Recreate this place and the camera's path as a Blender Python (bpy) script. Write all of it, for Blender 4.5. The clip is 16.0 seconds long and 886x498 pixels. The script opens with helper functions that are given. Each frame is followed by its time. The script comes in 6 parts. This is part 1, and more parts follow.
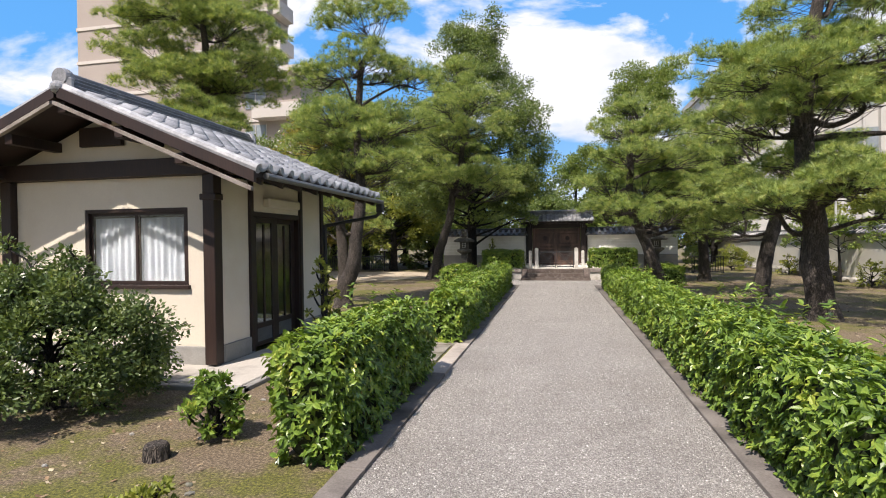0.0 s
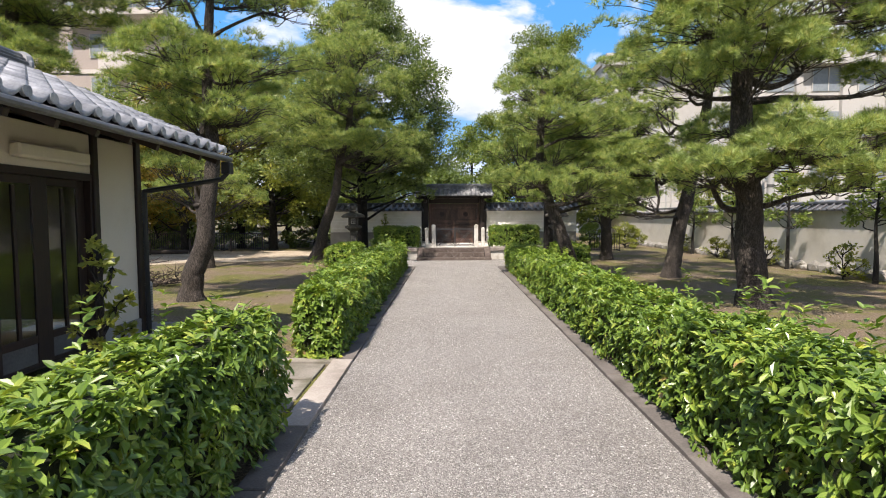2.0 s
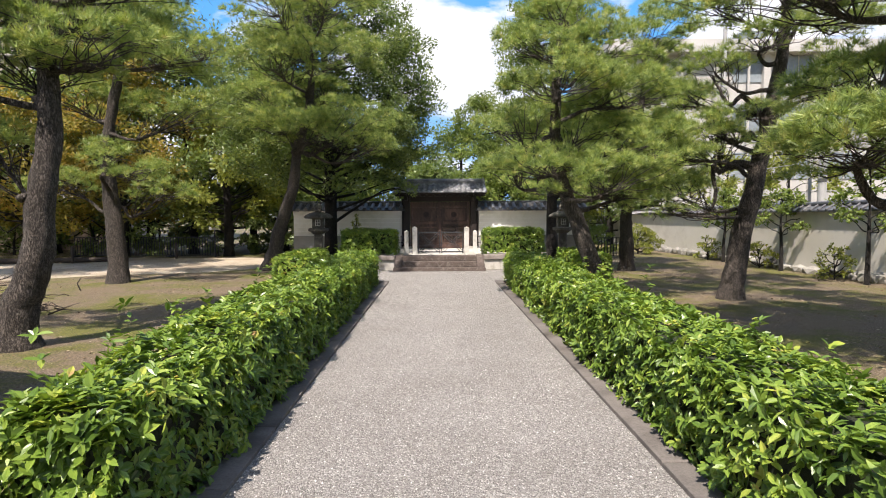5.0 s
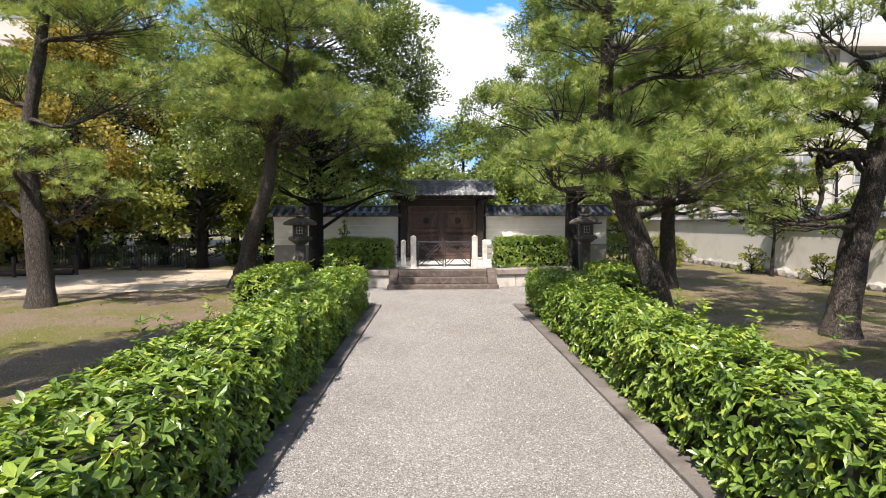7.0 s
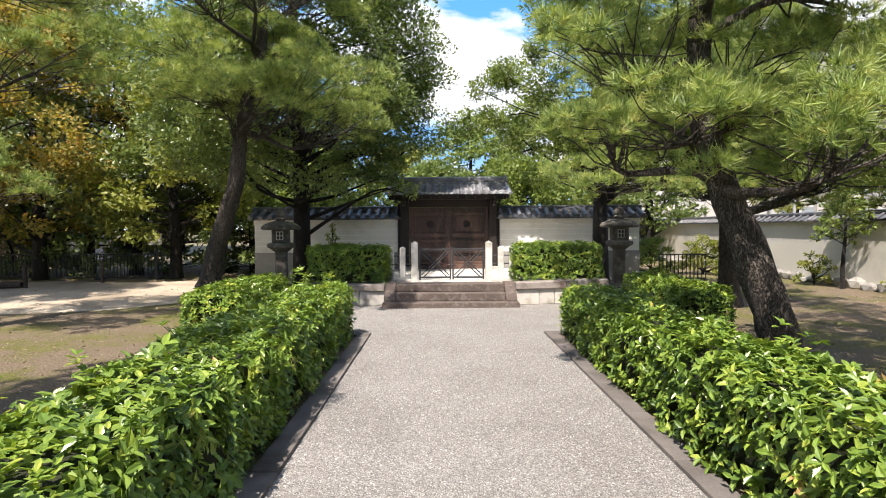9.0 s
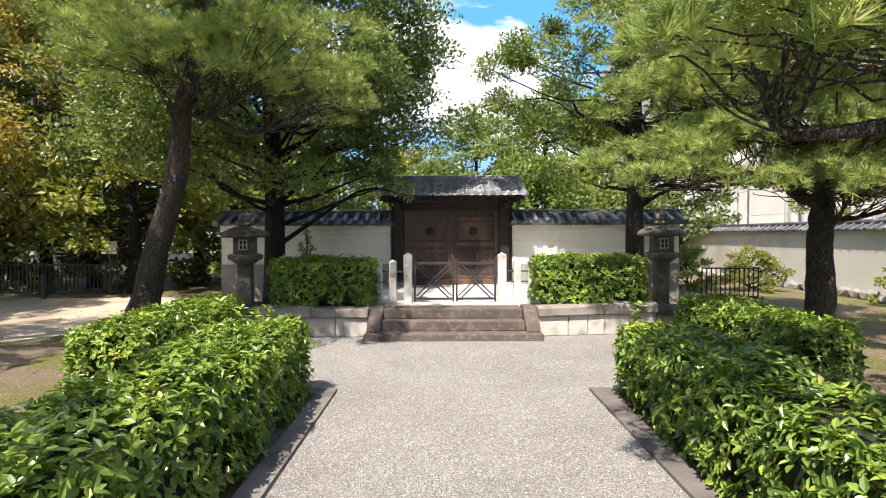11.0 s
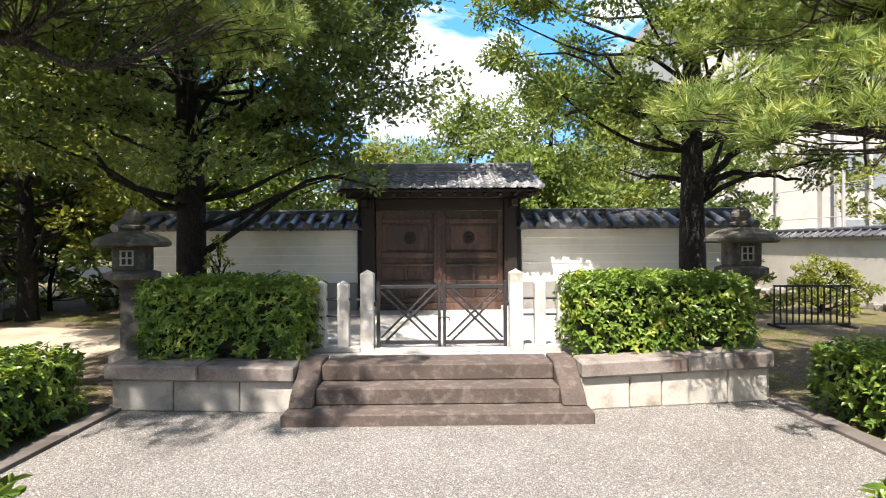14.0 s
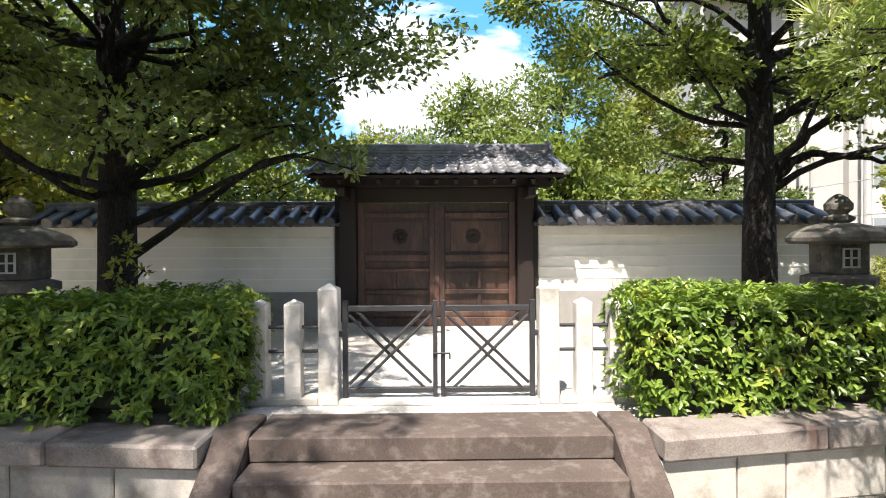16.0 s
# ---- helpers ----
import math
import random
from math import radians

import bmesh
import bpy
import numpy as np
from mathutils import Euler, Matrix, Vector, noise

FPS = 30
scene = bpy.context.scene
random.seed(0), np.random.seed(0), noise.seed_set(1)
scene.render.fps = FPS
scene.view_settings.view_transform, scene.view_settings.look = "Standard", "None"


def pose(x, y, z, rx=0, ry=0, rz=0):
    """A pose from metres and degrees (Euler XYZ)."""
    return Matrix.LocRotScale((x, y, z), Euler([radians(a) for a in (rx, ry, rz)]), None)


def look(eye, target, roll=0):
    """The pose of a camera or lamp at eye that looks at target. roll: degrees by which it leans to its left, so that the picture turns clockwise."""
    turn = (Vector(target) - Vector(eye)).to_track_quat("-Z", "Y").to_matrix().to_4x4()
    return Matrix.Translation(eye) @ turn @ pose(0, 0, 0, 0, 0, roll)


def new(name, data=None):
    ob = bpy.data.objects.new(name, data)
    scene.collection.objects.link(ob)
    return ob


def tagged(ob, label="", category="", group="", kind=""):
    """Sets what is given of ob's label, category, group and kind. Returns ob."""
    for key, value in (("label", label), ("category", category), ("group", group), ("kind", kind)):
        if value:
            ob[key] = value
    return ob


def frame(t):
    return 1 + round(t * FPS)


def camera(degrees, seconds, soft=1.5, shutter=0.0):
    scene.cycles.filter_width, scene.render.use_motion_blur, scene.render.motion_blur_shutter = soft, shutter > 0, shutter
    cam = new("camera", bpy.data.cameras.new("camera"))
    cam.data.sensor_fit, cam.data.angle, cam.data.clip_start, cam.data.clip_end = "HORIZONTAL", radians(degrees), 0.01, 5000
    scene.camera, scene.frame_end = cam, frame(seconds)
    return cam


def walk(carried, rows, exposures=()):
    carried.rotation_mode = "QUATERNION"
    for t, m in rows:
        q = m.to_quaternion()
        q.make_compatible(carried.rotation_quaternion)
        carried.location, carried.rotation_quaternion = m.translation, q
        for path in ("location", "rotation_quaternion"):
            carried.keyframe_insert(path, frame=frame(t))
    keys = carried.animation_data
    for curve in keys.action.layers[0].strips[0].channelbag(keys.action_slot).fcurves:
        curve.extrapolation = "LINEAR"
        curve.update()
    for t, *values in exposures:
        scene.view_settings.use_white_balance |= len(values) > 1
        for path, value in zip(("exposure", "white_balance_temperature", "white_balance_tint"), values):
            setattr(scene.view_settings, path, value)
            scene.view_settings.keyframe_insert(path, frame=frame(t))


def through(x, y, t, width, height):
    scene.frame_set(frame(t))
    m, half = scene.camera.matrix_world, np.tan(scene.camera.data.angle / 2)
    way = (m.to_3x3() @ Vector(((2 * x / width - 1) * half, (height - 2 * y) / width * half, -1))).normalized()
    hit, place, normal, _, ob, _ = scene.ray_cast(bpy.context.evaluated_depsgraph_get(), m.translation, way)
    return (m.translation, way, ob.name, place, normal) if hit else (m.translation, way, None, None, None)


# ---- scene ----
cam = camera(79.0, 16.0, soft=1.05)
PATH = [
    (0, (0.929, 2.297, 1.645), (0.514, 4.254, 1.617), -0.7),
    (0.5, (0.805, 2.917, 1.654), (0.557, 4.9, 1.583), -0.6),
    (1, (0.76, 3.504, 1.636), (0.649, 5.499, 1.554), -0.5),
    (1.5, (0.676, 4.125, 1.632), (0.639, 6.123, 1.537), -0.6),
    (2, (0.651, 4.73, 1.613), (0.63, 6.726, 1.494), -0.3),
    (2.5, (0.7, 5.384, 1.613), (0.686, 7.379, 1.484), -0.7),
    (3, (0.768, 5.982, 1.603), (0.764, 7.977, 1.467), -0.4),
    (3.5, (0.833, 6.626, 1.616), (0.852, 8.621, 1.474), -0.5),
    (4, (0.829, 7.241, 1.624), (0.849, 9.236, 1.484), -0.3),
    (4.2, (0.875, 7.514, 1.583), (0.889, 9.51, 1.45), -0.4),
    (6.3, (0.649, 10.288, 1.623), (0.682, 12.285, 1.519), 0.0),
    (6.5, (0.677, 10.601, 1.639), (0.709, 12.599, 1.538), -0.2),
    (7, (0.658, 11.265, 1.635), (0.687, 13.263, 1.541), -0.2),
    (7.5, (0.703, 11.903, 1.61), (0.732, 13.901, 1.52), -0.2),
    (8, (0.651, 12.53, 1.62), (0.676, 14.528, 1.53), -0.3),
    (8.5, (0.675, 13.151, 1.607), (0.695, 15.149, 1.526), -0.4),
    (9, (0.646, 13.786, 1.606), (0.656, 15.785, 1.53), -0.4),
    (9.2, (0.639, 14.029, 1.603), (0.642, 16.028, 1.538), -0.0),
    (11.3, (0.737, 16.664, 1.635), (0.734, 18.663, 1.585), -0.2),
    (11.5, (0.78, 16.87, 1.637), (0.777, 18.869, 1.583), -0.1),
    (12, (0.815, 17.497, 1.635), (0.817, 19.496, 1.583), -0.3),
    (12.5, (0.773, 18.073, 1.624), (0.778, 20.073, 1.579), -0.1),
    (13, (0.811, 18.672, 1.617), (0.822, 20.672, 1.582), -0.4),
    (13.5, (0.772, 19.225, 1.604), (0.785, 21.225, 1.58), -0.2),
    (14, (0.848, 19.822, 1.595), (0.871, 21.822, 1.582), -0.4),
    (14.5, (0.797, 20.408, 1.584), (0.825, 22.408, 1.572), -0.3),
    (15, (0.827, 20.949, 1.594), (0.86, 22.949, 1.585), -0.3),
    (15.5, (0.854, 21.381, 1.627), (0.885, 23.38, 1.619), -0.4),
    (16, (0.872, 21.772, 1.621), (0.902, 23.772, 1.603), -0.3),
]
walk(cam, [(t, look(eye, target, roll)) for t, eye, target, roll in PATH],
     exposures=[(0, 0.56, 6400, 16), (2, 0.66, 6420, 16), (4, 0.72, 6400, 16), (7, 0.87, 6380, 16), (9, 0.97, 6380, 16), (12, 1.13, 6420, 15), (16, 1.22, 6380, 15)])

# ---- world, sun, sky backdrop ----
SUN = Vector((0.22, 0.62, -1.0)).normalized()      # the way the sunlight travels
world = bpy.data.worlds.new("sky")
world.use_nodes = True
scene.world = world
wn = world.node_tree.nodes
sky = wn.new("ShaderNodeTexSky")
sky.sky_type, sky.sun_disc = "NISHITA", False
sky.sun_elevation = math.asin(-SUN.z)
sky.sun_rotation = math.atan2(-SUN.x, -SUN.y)
world.node_tree.links.new(sky.outputs[0], wn["Background"].inputs[0])
wn["Background"].inputs[1].default_value = 0.068
sun_data = bpy.data.lights.new("sun", "SUN")
sun_data.energy, sun_data.angle, sun_data.color = 5.0, radians(0.55), (1.0, 0.92, 0.80)
sun = new("sun", sun_data)
sun.matrix_world = Matrix.Translation((0, 0, 60)) @ SUN.to_track_quat("-Z", "Y").to_matrix().to_4x4()


# ---- helpers ----
def thing(name, label, category, at=(0, 0, 0), rz=0, group="", kind=""):
    ob = new(name)
    ob.empty_display_size = 0.2
    ob.matrix_world = pose(*at, 0, 0, rz)
    return tagged(ob, label, category, group, kind)


def as_mesh(name, bm):
    if isinstance(bm, bpy.types.Mesh):
        return bm
    me = bpy.data.meshes.new(name)
    bm.to_mesh(me)
    bm.free()
    return me


def part(name, bm, material, parent, label="", at=None, kind=""):
    me = as_mesh(name, bm)
    if not me.materials:
        me.materials.append(material)
    ob = new(name, me)
    ob.parent = parent
    if at is not None:
        ob.matrix_basis = at if isinstance(at, Matrix) else Matrix.Translation(at)
    return tagged(ob, label, kind=kind)


def setting(name, bm, material, label, category):
    ob = part(name, bm, material, None)
    return tagged(ob, label, category, kind="structure")


def single(name, bm, material, label, category, at=None, group="", kind=""):
    ob = part(name, bm, material, None, at=at)
    return tagged(ob, label, category, group, kind)


def box(x0, x1, y0, y1, z0, z1, bevel=0.0, bm=None, m=None):
    """A box, bevelled, added to bm."""
    own = bmesh.new()
    bmesh.ops.create_cube(own, size=1.0)
    for v in own.verts:
        v.co = Vector(((x0 + x1) / 2 + v.co.x * (x1 - x0), (y0 + y1) / 2 + v.co.y * (y1 - y0), (z0 + z1) / 2 + v.co.z * (z1 - z0)))
    if bevel:
        bmesh.ops.bevel(own, geom=own.edges[:], offset=bevel, segments=1, affect="EDGES")
    if m:
        own.transform(m)
    return join(bm, own)


def join(bm, own):
    if bm is None:
        return own
    me = bpy.data.meshes.new("tmp")
    own.to_mesh(me)
    own.free()
    bm.from_mesh(me)
    bpy.data.meshes.remove(me)
    return bm


def sheet(points, bm=None):
    bm = bm or bmesh.new()
    bm.faces.new([bm.verts.new(p) for p in points])
    return bm


def prism(profile, y0, y1, bm=None):
    """A profile in x and z, swept along y."""
    own = bmesh.new()
    a = [own.verts.new((x, y0, z)) for x, z in profile]
    b = [own.verts.new((x, y1, z)) for x, z in profile]
    own.faces.new(a)
    own.faces.new(b[::-1])
    n = len(a)
    for i in range(n):
        own.faces.new((a[i], b[i], b[(i + 1) % n], a[(i + 1) % n]))
    bmesh.ops.recalc_face_normals(own, faces=own.faces[:])
    return join(bm, own)


def lathe(profile, sides, bm=None, turn=0.0, squash=1.0):
    """A profile of (radius, z), turned round z."""
    own = bmesh.new()
    rings = [[own.verts.new((r * math.cos(turn + 2 * math.pi * k / sides), r * squash * math.sin(turn + 2 * math.pi * k / sides), z)) for k in range(sides)] for r, z in profile]
    for a, b in zip(rings, rings[1:]):
        for k in range(sides):
            own.faces.new((a[k], a[(k + 1) % sides], b[(k + 1) % sides], b[k]))
    own.faces.new(rings[0][::-1])
    own.faces.new(rings[-1])
    return join(bm, own)


def rod(a, b, r, sides=8, bm=None):
    a, b = Vector(a), Vector(b)
    own = lathe([(r, 0), (r, (b - a).length)], sides)
    own.transform(Matrix.Translation(a) @ (b - a).to_track_quat("Z", "Y").to_matrix().to_4x4())
    return join(bm, own)


def from_arrays(name, verts, faces, smooth=False):
    """A mesh from arrays: faces all with the same number of corners."""
    verts, faces = np.asarray(verts, np.float32), np.asarray(faces, np.int32)
    me = bpy.data.meshes.new(name)
    me.vertices.add(len(verts))
    me.vertices.foreach_set("co", verts.ravel())
    k = faces.shape[1]
    me.loops.add(faces.size)
    me.loops.foreach_set("vertex_index", faces.ravel())
    me.polygons.add(len(faces))
    me.polygons.foreach_set("loop_start", np.arange(0, faces.size, k, dtype=np.int32))
    me.polygons.foreach_set("use_smooth", np.full(len(faces), smooth))
    me.update(calc_edges=True)
    return me


def unit(a):
    return a / np.maximum(np.linalg.norm(a, axis=-1, keepdims=True), 1e-9)


def strew(name, shape, faces, pos, axis, normal, size):
    """Copies of a small shape (its y along axis, its z near normal) as one mesh."""
    shape, faces, pos = np.asarray(shape, float), np.asarray(faces), np.asarray(pos, float)
    y = unit(np.asarray(axis, float))
    x = unit(np.cross(y, normal) + 1e-6)
    z = np.cross(x, y)
    size = np.broadcast_to(np.asarray(size, float).reshape(len(pos), -1), (len(pos), 3))
    v = pos[:, None] + (shape[None, :, :1] * size[:, None, :1]) * x[:, None] + (shape[None, :, 1:2] * size[:, None, 1:2]) * y[:, None] + (shape[None, :, 2:] * size[:, None, 2:]) * z[:, None]
    f = faces[None] + (np.arange(len(pos)) * len(shape))[:, None, None]
    return from_arrays(name, v.reshape(-1, 3), f.reshape(-1, faces.shape[1]))


def tube_arrays(points, radii, sides=8, rough=0.0, rng=None):
    """Vertices and faces of a tapered, slightly uneven tube along points."""
    p, r = np.asarray(points, float), np.asarray(radii, float)
    t = unit(np.gradient(p, axis=0))
    u = unit(np.cross(t, (0.31, 0.9, 0.27)))
    w = np.cross(t, u)
    a = np.linspace(0, 2 * np.pi, sides, endpoint=False)
    k = r[:, None] * (1 + (rng.normal(0, rough, (len(p), sides)) if rough else 0))
    v = p[:, None] + k[..., None] * (np.cos(a)[None, :, None] * u[:, None] + np.sin(a)[None, :, None] * w[:, None])
    i, j = np.meshgrid(np.arange(len(p) - 1), np.arange(sides), indexing="ij")
    n = (j + 1) % sides
    f = np.stack([i * sides + j, i * sides + n, (i + 1) * sides + n, (i + 1) * sides + j], -1).reshape(-1, 4)
    return v.reshape(-1, 3), f


def tubes(name, list_of):
    vs, fs, n = [], [], 0
    for v, f in list_of:
        vs.append(v), fs.append(f + n)
        n += len(v)
    return from_arrays(name, np.concatenate(vs), np.concatenate(fs), True)


def curve_points(points, n):
    """A smooth line through points (Catmull-Rom)."""
    p = np.asarray(points, float)
    p = np.concatenate([[2 * p[0] - p[1]], p, [2 * p[-1] - p[-2]]])
    s = np.linspace(0, len(p) - 3 - 1e-6, n)
    i = s.astype(int)
    f = (s - i)[:, None]
    a, b, c, d = p[i], p[i + 1], p[i + 2], p[i + 3]
    return 0.5 * (2 * b + (c - a) * f + (2 * a - 5 * b + 4 * c - d) * f ** 2 + (3 * b - a - 3 * c + d) * f ** 3)


# ---- materials ----
def nodes_of(name):
    m = bpy.data.materials.new(name)
    m.use_nodes = True
    return m, m.node_tree.nodes, m.node_tree.links, m.node_tree.nodes["Principled BSDF"]


def place_node(n, k, scale=(1, 1, 1), source="Position"):
    mp = n.new("ShaderNodeMapping")
    mp.inputs["Scale"].default_value = scale
    if source == "Position":
        k.new(n.new("ShaderNodeNewGeometry").outputs["Position"], mp.inputs[0])
    else:
        k.new(n.new("ShaderNodeTexCoord").outputs[source], mp.inputs[0])
    return mp


def noise_node(n, k, at, scale, detail=6, rough=0.6):
    t = n.new("ShaderNodeTexNoise")
    t.inputs["Scale"].default_value, t.inputs["Detail"].default_value, t.inputs["Roughness"].default_value = scale, detail, rough
    k.new(at.outputs[0], t.inputs["Vector"])
    return t


def ramp_node(n, k, source, stops):
    r = n.new("ShaderNodeValToRGB")
    while len(r.color_ramp.elements) < len(stops):
        r.color_ramp.elements.new(0.5)
    for e, (p, c) in zip(r.color_ramp.elements, stops):
        e.position, e.color = p, (*c, 1)
    k.new(source, r.inputs[0])
    return r


def mix_node(n, k, fac, a, b, mode="MIX"):
    x = n.new("ShaderNodeMix")
    x.data_type, x.blend_type = "RGBA", mode
    for socket, value in ((x.inputs[0], fac), (x.inputs[6], a), (x.inputs[7], b)):
        if isinstance(value, bpy.types.NodeSocket):
            k.new(value, socket)
        else:
            socket.default_value = value if isinstance(value, float) else (*value, 1)
    return x.outputs[2]


def bump_node(n, k, height, strength, distance, bsdf, before=None):
    b = n.new("ShaderNodeBump")
    b.inputs["Strength"].default_value, b.inputs["Distance"].default_value = strength, distance
    k.new(height, b.inputs["Height"])
    if before:
        k.new(before.outputs[0], b.inputs["Normal"])
    k.new(b.outputs[0], bsdf.inputs["Normal"])
    return b


def surface(name, dark, light, big=1.2, fine=30.0, rough=0.8, bump=0.3, depth=0.004, stain=None, stain_scale=0.8, stretch=(1, 1, 1), metal=0.0, vary=0.0, lo=0.35, hi=0.68):
    """Paint, plaster, stone, wood or metal: two scales of tone, stains and fine relief."""
    m, n, k, b = nodes_of(name)
    at = place_node(n, k, stretch)
    large, small = noise_node(n, k, at, big, 5), noise_node(n, k, at, fine, 8, 0.7)
    mixed = n.new("ShaderNodeMath")
    mixed.operation = "MULTIPLY_ADD"
    k.new(small.outputs[0], mixed.inputs[0])
    mixed.inputs[1].default_value = 0.55
    half = n.new("ShaderNodeMath")
    half.operation = "MULTIPLY"
    half.inputs[1].default_value = 0.45
    k.new(large.outputs[0], half.inputs[0])
    k.new(half.outputs[0], mixed.inputs[2])
    colour = ramp_node(n, k, mixed.outputs[0], [(lo, dark), (hi, light)]).outputs[0]
    if stain:
        spots = ramp_node(n, k, noise_node(n, k, at, stain_scale, 7, 0.65).outputs[0], [(0.50, (0, 0, 0)), (0.68, (1, 1, 1))])
        colour = mix_node(n, k, spots.outputs[0], colour, stain)
    if vary:
        info = n.new("ShaderNodeObjectInfo")
        tone = ramp_node(n, k, info.outputs["Random"], [(0, (1 - vary,) * 3), (1, (1 + vary,) * 3)])
        colour = mix_node(n, k, 1.0, colour, tone.outputs[0], "MULTIPLY")
    k.new(colour, b.inputs["Base Color"])
    b.inputs["Roughness"].default_value, b.inputs["Metallic"].default_value = rough, metal
    bump_node(n, k, mixed.outputs[0], bump, depth, b)
    return m


def foliage(name, tones, rough=0.45, through=0.35, sheen=0.4, patches=3.0, own=0.45, gain=1.3):
    """Leaves, each island with a tone of its own, letting light through."""
    m, n, k, b = nodes_of(name)
    g = n.new("ShaderNodeNewGeometry")
    pos = place_node(n, k)
    patch = noise_node(n, k, pos, patches, 4)
    s = n.new("ShaderNodeMath")
    s.operation = "MULTIPLY_ADD"
    k.new(g.outputs["Random Per Island"], s.inputs[0])
    s.inputs[1].default_value = own
    h = n.new("ShaderNodeMath")
    h.operation = "MULTIPLY_ADD"
    h.inputs[1].default_value, h.inputs[2].default_value = gain, 0.525 - 0.5 * (gain + own)
    k.new(patch.outputs[0], h.inputs[0])
    k.new(h.outputs[0], s.inputs[2])
    c = ramp_node(n, k, s.outputs[0], tones).outputs[0]
    k.new(c, b.inputs["Base Color"])
    b.inputs["Roughness"].default_value = rough
    b.inputs["Specular IOR Level"].default_value = sheen
    t = n.new("ShaderNodeBsdfTranslucent")
    lit = mix_node(n, k, 1.0, c, (1.25, 1.2, 0.55), "MULTIPLY")
    k.new(lit, t.inputs[0])
    mx = n.new("ShaderNodeMixShader")
    mx.inputs[0].default_value = through
    k.new(b.outputs[0], mx.inputs[1]), k.new(t.outputs[0], mx.inputs[2])
    k.new(mx.outputs[0], n["Material Output"].inputs[0])
    return m


def bark(name, crack, plate, pale, cell=9.0):
    m, n, k, b = nodes_of(name)
    at = place_node(n, k, (1, 1, 0.30))
    v = n.new("ShaderNodeTexVoronoi")
    v.feature = "DISTANCE_TO_EDGE"
    v.inputs["Scale"].default_value = cell
    wob = noise_node(n, k, at, 7, 4)
    mxv = mix_node(n, k, 0.45, (0, 0, 0), wob.outputs["Color"])
    add = n.new("ShaderNodeVectorMath")
    k.new(at.outputs[0], add.inputs[0]), k.new(mxv, add.inputs[1])
    k.new(add.outputs[0], v.inputs["Vector"])
    fine = noise_node(n, k, at, 38, 8, 0.7)
    tone = ramp_node(n, k, fine.outputs[0], [(0.35, plate), (0.68, pale)])
    edge = ramp_node(n, k, v.outputs["Distance"], [(0.0, (0, 0, 0)), (0.22, (1, 1, 1))])
    k.new(mix_node(n, k, edge.outputs[0], crack, tone.outputs[0]), b.inputs["Base Color"])
    b.inputs["Roughness"].default_value = 0.9
    b1 = bump_node(n, k, fine.outputs[0], 0.5, 0.01, b)
    bump_node(n, k, edge.outputs[0], 0.9, 0.025, b, b1)
    return m


def earth(name):
    m, n, k, b = nodes_of(name)
    at = place_node(n, k)
    fine, mid, big = noise_node(n, k, at, 42, 10, 0.8), noise_node(n, k, at, 4, 8, 0.75), noise_node(n, k, at, 0.7, 6, 0.65)
    soil = ramp_node(n, k, fine.outputs[0], [(0.38, (0.040, 0.029, 0.018)), (0.52, (0.155, 0.115, 0.072)), (0.64, (0.42, 0.34, 0.24))])
    moss = ramp_node(n, k, fine.outputs[0], [(0.40, (0.020, 0.024, 0.005)), (0.53, (0.128, 0.126, 0.022)), (0.65, (0.28, 0.265, 0.055))])
    cover = n.new("ShaderNodeMath")
    cover.operation = "ADD"
    sc = n.new("ShaderNodeMath")
    sc.operation = "MULTIPLY"
    sc.inputs[1].default_value = 0.5
    k.new(mid.outputs[0], sc.inputs[0])
    k.new(sc.outputs[0], cover.inputs[0]), k.new(big.outputs[0], cover.inputs[1])
    where = ramp_node(n, k, cover.outputs[0], [(0.70, (0, 0, 0)), (0.84, (1, 1, 1))])
    k.new(mix_node(n, k, where.outputs[0], soil.outputs[0], moss.outputs[0]), b.inputs["Base Color"])
    b.inputs["Roughness"].default_value = 0.95
    b1 = bump_node(n, k, mid.outputs[0], 0.6, 0.05, b)
    bump_node(n, k, fine.outputs[0], 0.8, 0.012, b, b1)
    return m


def gravel_material(name, tones, cell=70.0, bump=0.9):
    m, n, k, b = nodes_of(name)
    at = place_node(n, k)
    v = n.new("ShaderNodeTexVoronoi")
    v.inputs["Scale"].default_value = cell
    k.new(at.outputs[0], v.inputs["Vector"])
    sep = n.new("ShaderNodeSeparateColor")
    k.new(v.outputs["Color"], sep.inputs[0])
    stone = ramp_node(n, k, sep.outputs[0], tones)
    big = ramp_node(n, k, noise_node(n, k, at, 0.9, 6, 0.6).outputs[0], [(0.3, (0.82, 0.80, 0.77)), (0.7, (1.08, 1.07, 1.05))])
    c = mix_node(n, k, 1.0, stone.outputs[0], big.outputs[0], "MULTIPLY")
    k.new(c, b.inputs["Base Color"])
    b.inputs["Roughness"].default_value = 0.85
    inv = n.new("ShaderNodeMath")
    inv.operation = "SUBTRACT"
    inv.inputs[0].default_value = 1.0
    k.new(v.outputs["Distance"], inv.inputs[1])
    bump_node(n, k, inv.outputs[0], bump, 0.012, b)
    return m


def island_stones(name, tones):
    m, n, k, b = nodes_of(name)
    g = n.new("ShaderNodeNewGeometry")
    k.new(ramp_node(n, k, g.outputs["Random Per Island"], tones).outputs[0], b.inputs["Base Color"])
    b.inputs["Roughness"].default_value = 0.8
    return m


